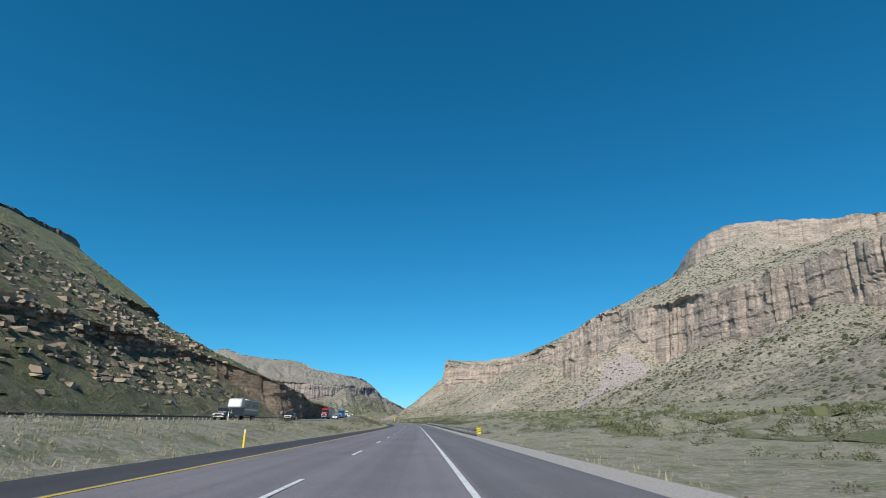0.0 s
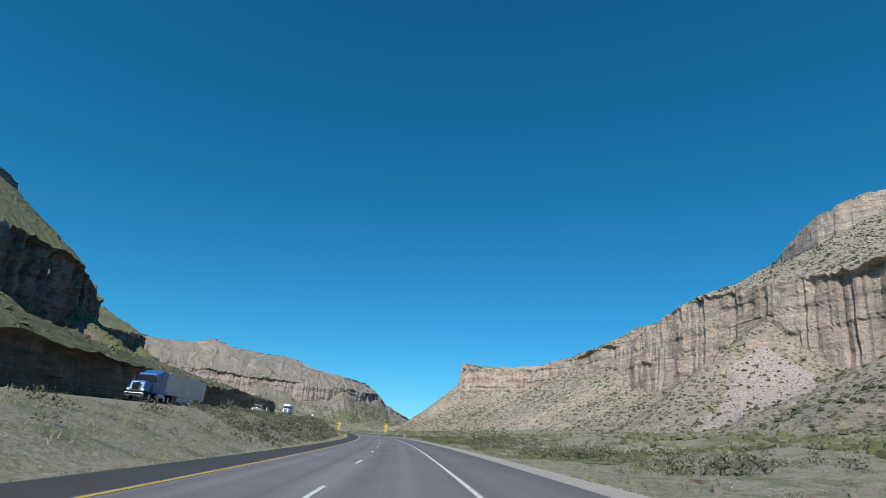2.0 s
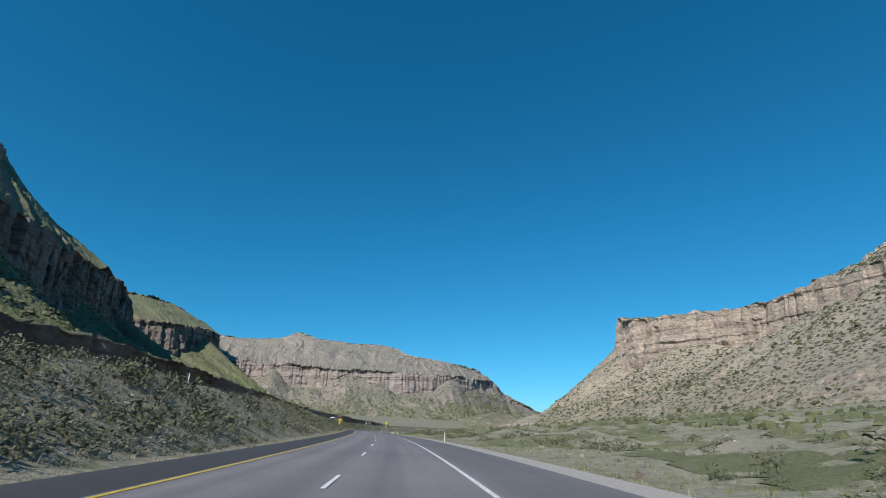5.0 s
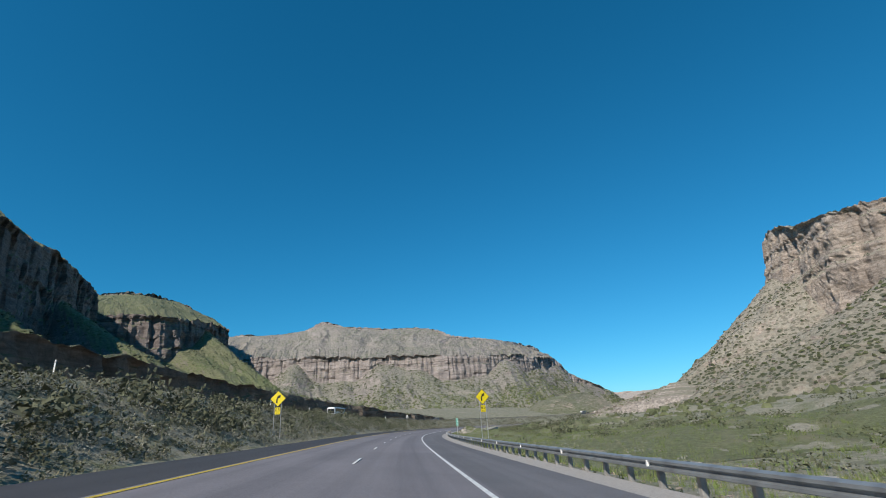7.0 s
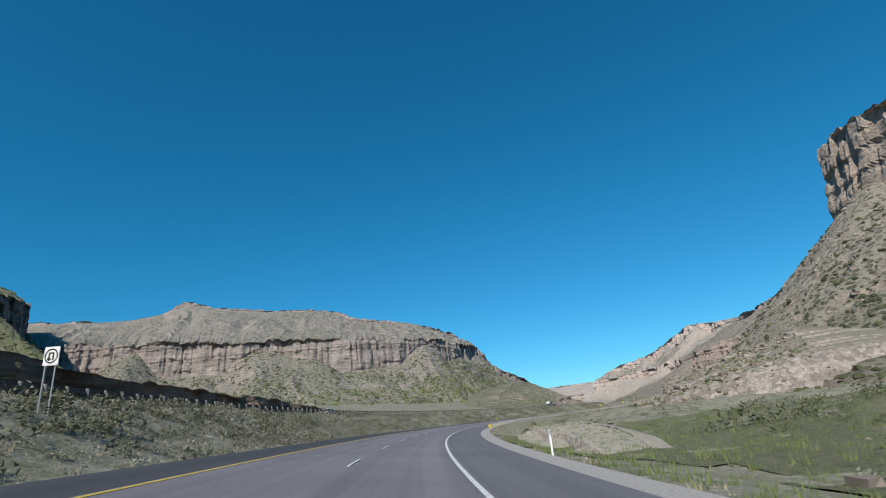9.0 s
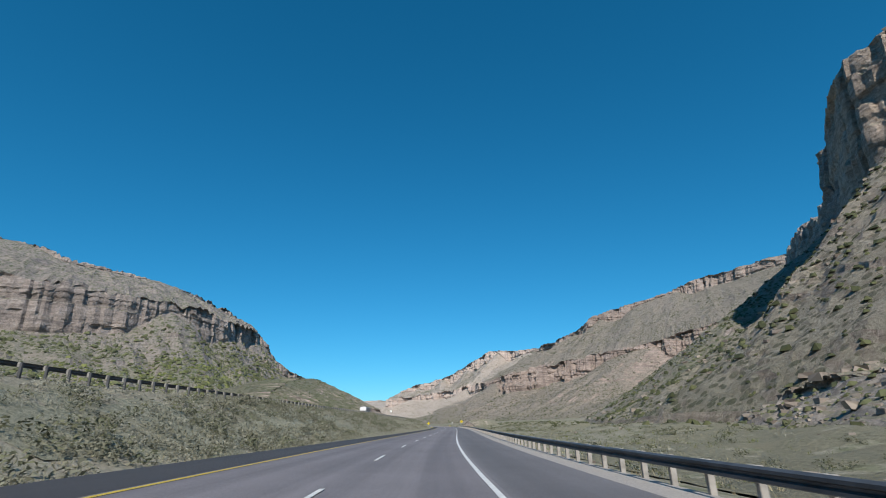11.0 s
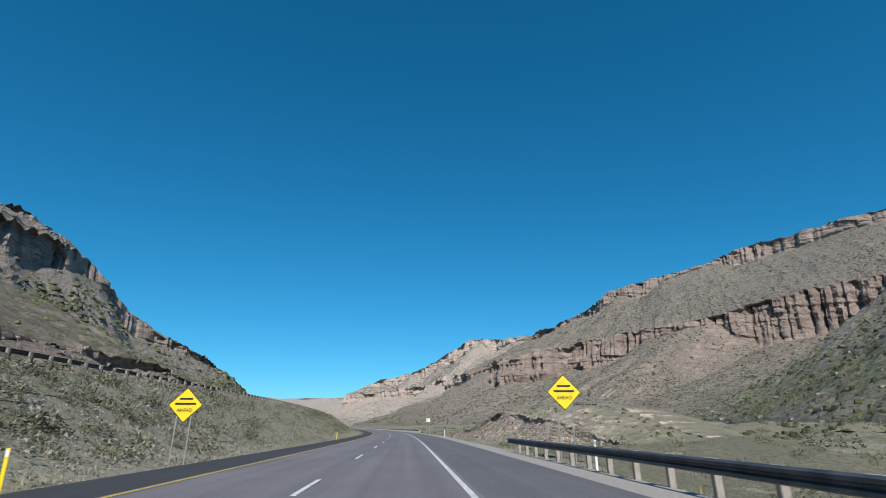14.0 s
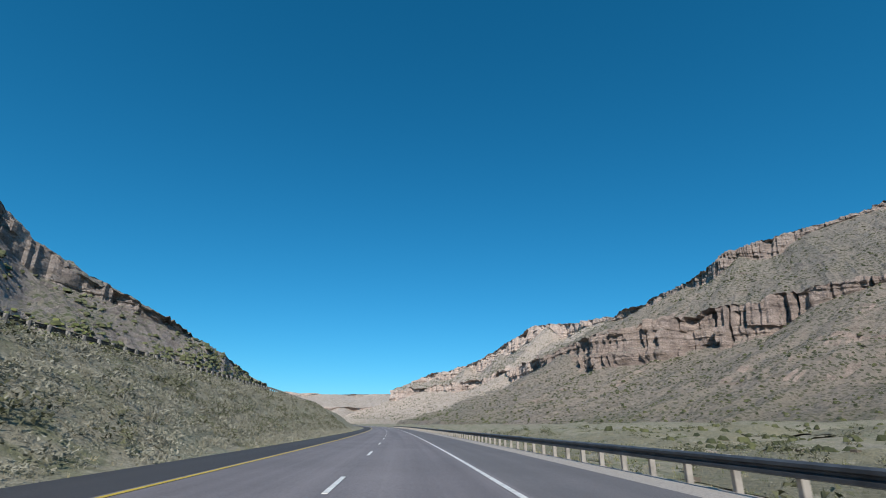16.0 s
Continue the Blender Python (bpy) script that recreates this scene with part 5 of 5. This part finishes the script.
def on_slope(name, count, seed, kinds_ok=(0, 2), lo=0.02, hi=1.0, col=(0.0, 1.0), clump=0.0):
    """Random places on the flatter parts of a mountain."""
    P, kinds = LOFTS[name]
    r = np.random.default_rng(seed)
    rows = np.array([i for i, (k, w) in enumerate(kinds[:-5]) if k in kinds_ok and lo <= w <= hi])
    step = np.linalg.norm(P[rows + 1] - P[rows], axis=2).mean(1)
    i = r.choice(rows, count * 2, p=step / step.sum())
    j = r.integers(int(col[0] * (P.shape[1] - 1)), max(1, int(col[1] * (P.shape[1] - 1))), count * 2)
    a, b = r.random(count * 2)[:, None], r.random(count * 2)[:, None]
    p = (P[i, j] * (1 - a) + P[i + 1, j] * a) * (1 - b) + (P[i, j + 1] * (1 - a) + P[i + 1, j + 1] * a) * b
    keep = fbm(p[:, 0] / 12, p[:, 1] / 12, p[:, 2] / 12, 3, seed) + r.normal(0, 0.5, len(p)) > -0.2
    return p[keep][:count]


BLOBS = [blob_template(k) for k in range(7)]
for nm, count, small, big, m, lab in (
    ("mesa_east", 40000, 0.2, 0.62, SCRUB, "dark green scrub dotted over the tan slope"),
    ("mesa_nose", 26000, 0.18, 0.52, SCRUB, "dark green scrub dotted over the headland slope"),
    ("canyon_wall_east", 26000, 0.22, 0.6, SCRUB, "dark scrub dotted over the scree slope"),
    ("mesa_west", 20000, 0.3, 0.9, SCRUB_GREEN, "green scrub over the mesa slopes"),
    ("cliffs_west_far", 8000, 0.3, 0.8, SCRUB_GREEN, "green scrub below the far cliffs"),
    ("cliffs_west", 12000, 0.3, 0.9, SCRUB_GREEN, "green scrub below the shaded cliffs"),
    ("road_cut_west", 15000, 0.08, 0.26, SCRUB_GREEN, "green scrub among the rocks of the hillside"),
    ("rock_bank_east", 1100, 0.04, 0.12, SCRUB_GREEN, "scrub between the broken rocks"),
    ("rock_ledges_east", 3000, 0.1, 0.3, SCRUB_GREEN, "green scrub on the pale ledges"),
    ("rock_hump_east", 260, 0.04, 0.14, SCRUB, "olive scrub on the crumbling hump"),
    ("road_cut_pale_west", 1800, 0.08, 0.3, SCRUB_GREEN, "green scrub above the pale cut"),
):
    p = on_slope(nm, int(count * 0.5), count, (0,) if m is SCRUB_GREEN and nm[:3] in ("mes", "cli") else (0, 2))
    size = small + (big - small) * rng.random(len(p)) ** 2.2
    scatter("slope_scrub", p, size, BLOBS, m, lab, "scrub")


def stone_template(k):
    r = np.random.default_rng(40 + k)
    v = np.array([(x, y, z) for x in (-1, 1) for y in (-1, 1) for z in (-0.6, 0.8)], float)
    v *= 1 + 0.3 * r.standard_normal((8, 3)).clip(-1.2, 1.2)
    q = [(0, 1, 3, 2), (4, 6, 7, 5), (0, 4, 5, 1), (2, 3, 7, 6), (1, 5, 7, 3), (0, 2, 6, 4)]
    return v * 0.8, np.array([t for a, b, c, d in q for t in ((a, b, c), (a, c, d))])


STONES = [stone_template(k) for k in range(8)]
for nm, count, kinds_ok, small, big, hi in (("road_cut_west", 4200, (0, 1, 2), 0.07, 0.35, 1.0), ("road_cut_pale_west", 1500, (0, 1), 0.06, 0.3, 1.0), ("rock_bank_east", 14000, (0, 1), 0.014, 0.05, 1.0), ("rock_ledges_east", 1500, (0, 1, 2), 0.1, 0.45, 1.0), ("mesa_nose", 3500, (0, 2), 0.12, 0.55, 1.0), ("rock_hump_east", 3500, (0, 1, 2), 0.01, 0.05, 1.0), ("mesa_east", 3500, (0, 2), 0.15, 0.6, 1.0)):
    p = on_slope(nm, count, count + 7, kinds_ok, 0.0, hi, (0.08, 0.34) if nm == "road_cut_west" else (0.0, 1.0))
    size = small + (big - small) * rng.random(len(p)) ** (1.3 if nm == "rock_bank_east" else 3)
    scatter("slope_stones", p, size, STONES, PALE_STONE if "bank" in nm or "pale" in nm or "hump" in nm else STONE, "loose angular stones on the slope", "stones", (0.5, 0.9))


# blocky tan outcrops along the hillside
TAN_BLOCK = leaf_material("tan_boulder", (0.22, 0.17, 0.125), (0.44, 0.36, 0.26), 0.95)
p = np.concatenate([on_slope("road_cut_west", 1800, 91, (1,), 0.0, 1.0, (0.08, 0.305)), on_slope("road_cut_west", 1100, 92, (0,), 0.4, 1.0, (0.1, 0.31)), on_slope("road_cut_west", 1300, 93, (2,), 0.0, 0.22, (0.08, 0.32))])
scatter("outcrop_boulders", p, 0.07 + 0.4 * rng.random(len(p)) ** 2, STONES, TAN_BLOCK, "blocky tan boulders along the hillside ledge", "boulders", (0.45, 0.8))


def tuft_template(k, blades, spread, tall, lean, width):
    """A tuft of thin upright blades."""
    r = np.random.default_rng(80 + k)
    v, f = [], []
    for _ in range(blades):
        a, rad = r.uniform(0, 2 * math.pi), spread * math.sqrt(r.random())
        x, y = rad * math.cos(a), rad * math.sin(a)
        t = tall * r.uniform(0.45, 1.0)
        b = r.uniform(0, 2 * math.pi)
        dx, dy = width * math.cos(b), width * math.sin(b)
        lx, ly = x * (1 + lean) + r.normal(0, 0.12), y * (1 + lean) + r.normal(0, 0.12)
        n = len(v)
        v += [(x - dx, y - dy, -0.08), (x + dx, y + dy, -0.08), (lx, ly, t)]
        f.append((n, n + 1, n + 2))
    return np.array(v), np.array(f)


def bush_template(k, leaves, size):
    """A rounded bush of many small leaf clumps on twigs, with gaps."""
    r = np.random.default_rng(120 + k)
    v, f = [], []
    for _ in range(leaves):
        d = r.standard_normal(3)
        d /= np.linalg.norm(d)
        d[2] = abs(d[2])
        rad = r.uniform(0.45, 1.0) ** 0.6
        c = d * rad * np.array([1, 1, 0.85]) * (1 + 0.25 * math.sin(3 * math.atan2(d[1], d[0]) + k))
        u, w = r.standard_normal(3), r.standard_normal(3)
        u *= size / np.linalg.norm(u)
        w *= size / np.linalg.norm(w)
        n = len(v)
        v += [tuple(c - u), tuple(c + w), tuple(c + u)]
        f.append((n, n + 1, n + 2))
    for _ in range(4):
        d = r.standard_normal(3)
        d[2] = abs(d[2]) + 0.4
        d *= 0.8 / np.linalg.norm(d)
        n = len(v)
        v += [(-0.025, 0, -0.1), (0.025, 0, -0.1), tuple(d)]
        f.append((n, n + 1, n + 2))
    return np.array(v), np.array(f)


BUSHES = [bush_template(k, 40, 0.125) for k in range(6)]
THICK = [bush_template(k + 20, 56, 0.15) for k in range(5)]
TUFTS = [tuft_template(k, 7, 0.5, 1.0, 0.5, 0.05) for k in range(6)]


def roadside(count, s0, s1, d0, d1, seed, patch=0.0, scale=9.0):
    r = np.random.default_rng(seed)
    s, d = r.uniform(s0, s1, count * 3), r.uniform(0, 1, count * 3)
    d = d0 + (d1 - d0) * d
    keep = fbm(s / scale, d / scale, 0, 3, seed) + r.normal(0, 0.35, len(s)) > patch
    s, d = s[keep][:count], d[keep][:count]
    return ground_at(s, d) - np.array([0, 0, 0.03])


for count, s0, s1, d0, d1, small, big, tm, m, patch, lab, cat in (
    (8500, 110, 640, EDGE_L + 1.3, OPP_NEAR - 0.9, 0.12, 0.34, BUSHES, SAGE, -0.1, "grey sagebrush covering the median slope", "sagebrush"),
    (5500, 430, 640, EDGE_L + 1.0, OPP_NEAR - 0.7, 0.14, 0.4, BUSHES, SAGE, -0.4, "grey sagebrush on the steep median bank", "sagebrush"),
    (7000, -20, 135, EDGE_L + 0.4, OPP_NEAR - 0.5, 0.05, 0.15, TUFTS, STRAW, -0.5, "dry straw grass covering the median", "grass"),
    (900, -20, 135, EDGE_L + 1.4, OPP_NEAR - 0.6, 0.08, 0.24, BUSHES, SAGE, 0.1, "grey brush among the straw grass", "brush"),
    (2600, 95, 335, EDGE_L + 1.2, OPP_NEAR - 0.8, 0.1, 0.34, THICK, SAGE_DARK, -0.1, "dark olive shrubs over the median slope", "shrubs"),
    (640, 95, 335, EDGE_L + 1.9, OPP_NEAR - 1.0, 0.34, 0.72, THICK, SAGE_DARK, -0.1, "large dark desert bushes on the median slope", "bushes"),
    (1050, 95, 335, EDGE_L + 1.5, OPP_NEAR - 0.8, 0.22, 0.5, THICK, SAGE_MID, -0.2, "thick grey sagebrush over the median slope", "sagebrush"),
    (1300, 335, 432, EDGE_L + 1.2, OPP_NEAR - 0.8, 0.14, 0.4, THICK, SAGE_MID, -0.1, "grey sagebrush below the far guard rail", "sagebrush"),
    (520, 335, 432, EDGE_L + 1.6, OPP_NEAR - 0.9, 0.14, 0.42, THICK, SAGE_DARK, 0.0, "dark shrubs among the grey sage", "shrubs"),
    (1500, 430, 640, EDGE_L + 1.8, OPP_NEAR - 0.8, 0.14, 0.4, THICK, SAGE_DARK, 0.0, "dark olive shrubs among the sage on the bank", "shrubs"),
    (1300, 20, 640, EDGE_L + 1.6, OPP_NEAR - 1.0, 0.12, 0.42, THICK, SAGE_DARK, 0.1, "dark desert shrubs in the median", "shrubs"),
    (9000, -20, 640, EDGE_L + 0.15, EDGE_L + 2.6, 0.05, 0.15, TUFTS, STRAW, -0.6, "dry straw grass beside the shoulder", "grass"),
    (5000, -20, 640, EDGE_L + 0.1, EDGE_L + 1.0, 0.04, 0.11, TUFTS, GREEN_GRASS, -0.3, "green grass at the asphalt edge", "grass"),
    (7000, -20, 640, EDGE_L + 2.2, OPP_NEAR - 0.6, 0.05, 0.16, TUFTS, SAGE, -0.2, "dry grass between the bushes", "grass"),
    (9000, -20, 640, EDGE_R - 5.0, EDGE_R - 0.5, 0.04, 0.13, TUFTS, STRAW, -0.3, "dry grass along the gravel edge", "grass"),
    (11000, 60, 640, EDGE_R - 9.0, EDGE_R - 1.2, 0.05, 0.17, TUFTS, GREEN_GRASS, 0.0, "green spring grass beside the road", "grass"),
    (1000, -20, 640, EDGE_R - 20.0, EDGE_R - 3.0, 0.14, 0.5, THICK, SAGE_DARK, 0.05, "dark green creosote bushes beside the wash", "bushes"),
    (1700, -20, 640, EDGE_R - 24.0, EDGE_R - 2.6, 0.12, 0.36, BUSHES, SAGE, 0.1, "grey desert brush on the wash bank", "brush"),
    (150, 95, 160, EDGE_R - 12.0, EDGE_R - 4.5, 0.4, 0.8, THICK, SAGE_DARK, -0.2, "tall dark desert bushes near the shoulder", "bushes"),
    (130, 280, 345, EDGE_R - 16.0, EDGE_R - 6.5, 0.35, 0.8, THICK, SAGE_DARK, 0.0, "tall bushes on the green flat", "bushes"),
    (800, 400, 640, EDGE_R - 30.0, EDGE_R - 8.0, 0.14, 0.45, THICK, SAGE_DARK, -0.2, "scrub on the lower canyon slope", "scrub"),
    (3500, 380, 640, EDGE_R - 34.0, EDGE_R - 12.0, 0.1, 0.32, BLOBS, SCRUB, -0.4, "low scrub between the road and the slope", "scrub"),
    (1400, 380, 640, EDGE_R - 13.0, EDGE_R - 1.6, 0.07, 0.24, THICK, SCRUB_GREEN, -0.3, "low leafy scrub behind the guard rail", "scrub"),
    (12000, 262, 352, EDGE_R - 12.0, EDGE_R - 0.6, 0.06, 0.2, TUFTS, BRIGHT_GRASS, -0.8, "bright green spring grass on the roadside flat", "grass"),
    (5000, 90, 262, EDGE_R - 9.0, EDGE_R - 0.9, 0.05, 0.16, TUFTS, BRIGHT_GRASS, -0.1, "patches of green grass beside the gravel", "grass"),
    (700, -10, 60, EDGE_R - 30.0, EDGE_R - 9.0, 0.2, 0.6, THICK, SCRUB_GREEN, -0.2, "green creosote thicket at the slope foot", "bushes"),
    (5000, -10, 350, EDGE_R - 48.0, EDGE_R - 16.0, 0.16, 0.42, BLOBS, SCRUB_GREEN, -0.4, "green creosote dotted over the gentle apron", "bushes"),
    (1300, -10, 350, EDGE_R - 17.0, EDGE_R - 6.0, 0.14, 0.4, THICK, SCRUB_GREEN, -0.4, "leafy green creosote at the foot of the apron", "bushes"),
    (260, 85, 262, EDGE_R - 10.0, EDGE_R - 5.8, 0.3, 0.7, THICK, SAGE_DARK, 0.1, "tall olive bushes lining the grass strip", "bushes"),
    (1500, 60, 420, OPP_FAR + 3.0, OPP_FAR + 30.0, 0.14, 0.45, BUSHES, GREEN_GRASS, -0.1, "green brush above the road bank", "brush"),
):
    p = roadside(count, s0, s1, d0, d1, count + int(s1), patch)
    size = small + (big - small) * rng.random(len(p)) ** 1.8
    scatter("roadside_plants", p, size, tm, m, lab, cat, (0.75, 1.15))
p = on_slope("rock_hump_east", 3000, 61, (2,), 0.05, 1.0)
scatter("hump_grass", p, 0.05 + 0.1 * rng.random(len(p)), TUFTS, BRIGHT_GRASS, "green grass over the top of the rock hump", "grass")
p = on_slope("rock_verge_east", 900, 63, (0, 2), 0.0, 1.0)
scatter("bank_grass", p, 0.04 + 0.08 * rng.random(len(p)), TUFTS, BRIGHT_GRASS, "grass tufts on the low pale bank", "grass")
p = on_slope("mesa_west", 12000, 62, (0,), 0.0, 0.62)
scatter("slope_brush", p, 0.2 + 0.5 * rng.random(len(p)) ** 2, BLOBS, GREEN_GRASS, "fresh green brush on the lower mesa slopes", "brush")
p = roadside(3500, -20, 640, EDGE_R - 1.3, EDGE_R - 0.1, 77, -0.5)
scatter("gravel_stones", p, 0.012 + 0.03 * rng.random(len(p)) ** 2, STONES, STONE, "loose pale stones along the shoulder", "gravel")
p = roadside(900, -20, 640, EDGE_R - 16, EDGE_R - 2, 78, 0.2)
scatter("pale_stones", p, 0.04 + 0.14 * rng.random(len(p)) ** 3, STONES, STONE, "pale stones in the grass", "stones")

def verge(name, s0, s1, d0, d1, seed, patch, material, label):
    """Patches of low green cover lying on the ground."""
    s, d = np.arange(s0, s1, 0.35), np.arange(d0, d1, 0.35)
    sg, dg = np.meshgrid(s, d, indexing="ij")
    p = ground_at(sg.ravel(), dg.ravel())
    p[:, 2] += -0.014 + 0.008 * fbm(p[:, 0] * 2, p[:, 1] * 2, 0, 3, seed)
    away = np.minimum(np.minimum(sg - s0, s1 - sg) / 8, np.minimum(dg - d0, d1 - dg) / 1.6).clip(0, 1)
    on = fbm(sg / 7, dg / 3, 0, 4, seed) + 1.2 * (away - 1) > patch
    f = grid_faces(len(s), len(d))[:, ::-1]
    f = f[on.ravel()[f].all(1)]
    used, inv = np.unique(f, return_inverse=True)
    ob = new(name, mesh_from(name, p[used], inv.reshape(-1, 4), [material], True))
    return tagged(ob, label, "grass", kind="stuff")


def green_cover(name, dark, light):
    m, nt, b = mat(name, 0.95)
    pos = nt.nodes.new("ShaderNodeNewGeometry").outputs["Position"]
    fine, mid = noise_tex(nt, 7, 8, 0.75, pos), noise_tex(nt, 0.7, 5, 0.6, pos)
    col = ramp(nt, fine, [(0.32, dark), (0.68, light)])
    col = mix(nt, ramp(nt, mid, [(0.5, (0, 0, 0)), (0.7, (0.7, 0.7, 0.7))]), col, (0.25, 0.225, 0.15))
    nt.links.new(col, b.inputs["Base Color"])
    bump(nt, b, fine, 1.0, 0.12)
    return m


COVER = green_cover("low_green_cover", (0.085, 0.098, 0.042), (0.235, 0.25, 0.125))
DRY_COVER = green_cover("dry_olive_cover", (0.13, 0.125, 0.075), (0.32, 0.305, 0.22))
PALE_COVER = green_cover("grey_green_cover", (0.15, 0.155, 0.1), (0.42, 0.415, 0.32))
verge("green_cover", 264, 356, EDGE_R - 16, EDGE_R - 0.5, 201, -0.75, COVER, "bright green cover on the roadside flat")
verge("green_cover", 84, 262, EDGE_R - 36, EDGE_R - 3.5, 202, 0.0, COVER, "patchy green cover beside the gravel")
verge("green_cover", -10, 60, EDGE_R - 24, EDGE_R - 8, 203, 0.0, COVER, "green cover at the foot of the slope")
verge("green_cover", 380, 640, EDGE_R - 30, EDGE_R - 0.8, 205, -0.3, DRY_COVER, "low grey-green cover beyond the guard rail")
verge("sage_cover", 400, 640, EDGE_L + 0.3, OPP_NEAR - 0.6, 204, -0.35, PALE_COVER, "pale grey-green cover over the median slope")

# bare scree fan below the cliff
P, kinds = LOFTS["mesa_east"]
rows_ = [i for i, (k, w) in enumerate(kinds) if k == 0]
x, y = P[rows_, :, 0], P[rows_, :, 1]
w = np.array([kinds[i][1] for i in rows_])[:, None]
mid = 164.0 + 31 * w
half = 8.5 * smoothstep(0.22, 0.36, w)
inside = (np.abs(y - mid + 3 * vnoise(x / 6, y / 6, 0, 60)) < half) & (w > 0.3) & (w < 0.9)
f = grid_faces(len(rows_), P.shape[1])
keep = inside.ravel()[f].all(1)
used, inv = np.unique(f[keep], return_inverse=True)
v = P[rows_].reshape(-1, 3)[used] + np.array([-0.04, 0, 0.09])
SCREE = plain("grey_pink_scree", (0.36, 0.315, 0.292), 0.95, wear=0.3, scale=2.2)
tagged(new("scree_fan", mesh_from("scree_fan", v, inv.reshape(-1, 4), [SCREE], True)), "bare grey-pink scree fan below the cliff", "scree", kind="stuff")
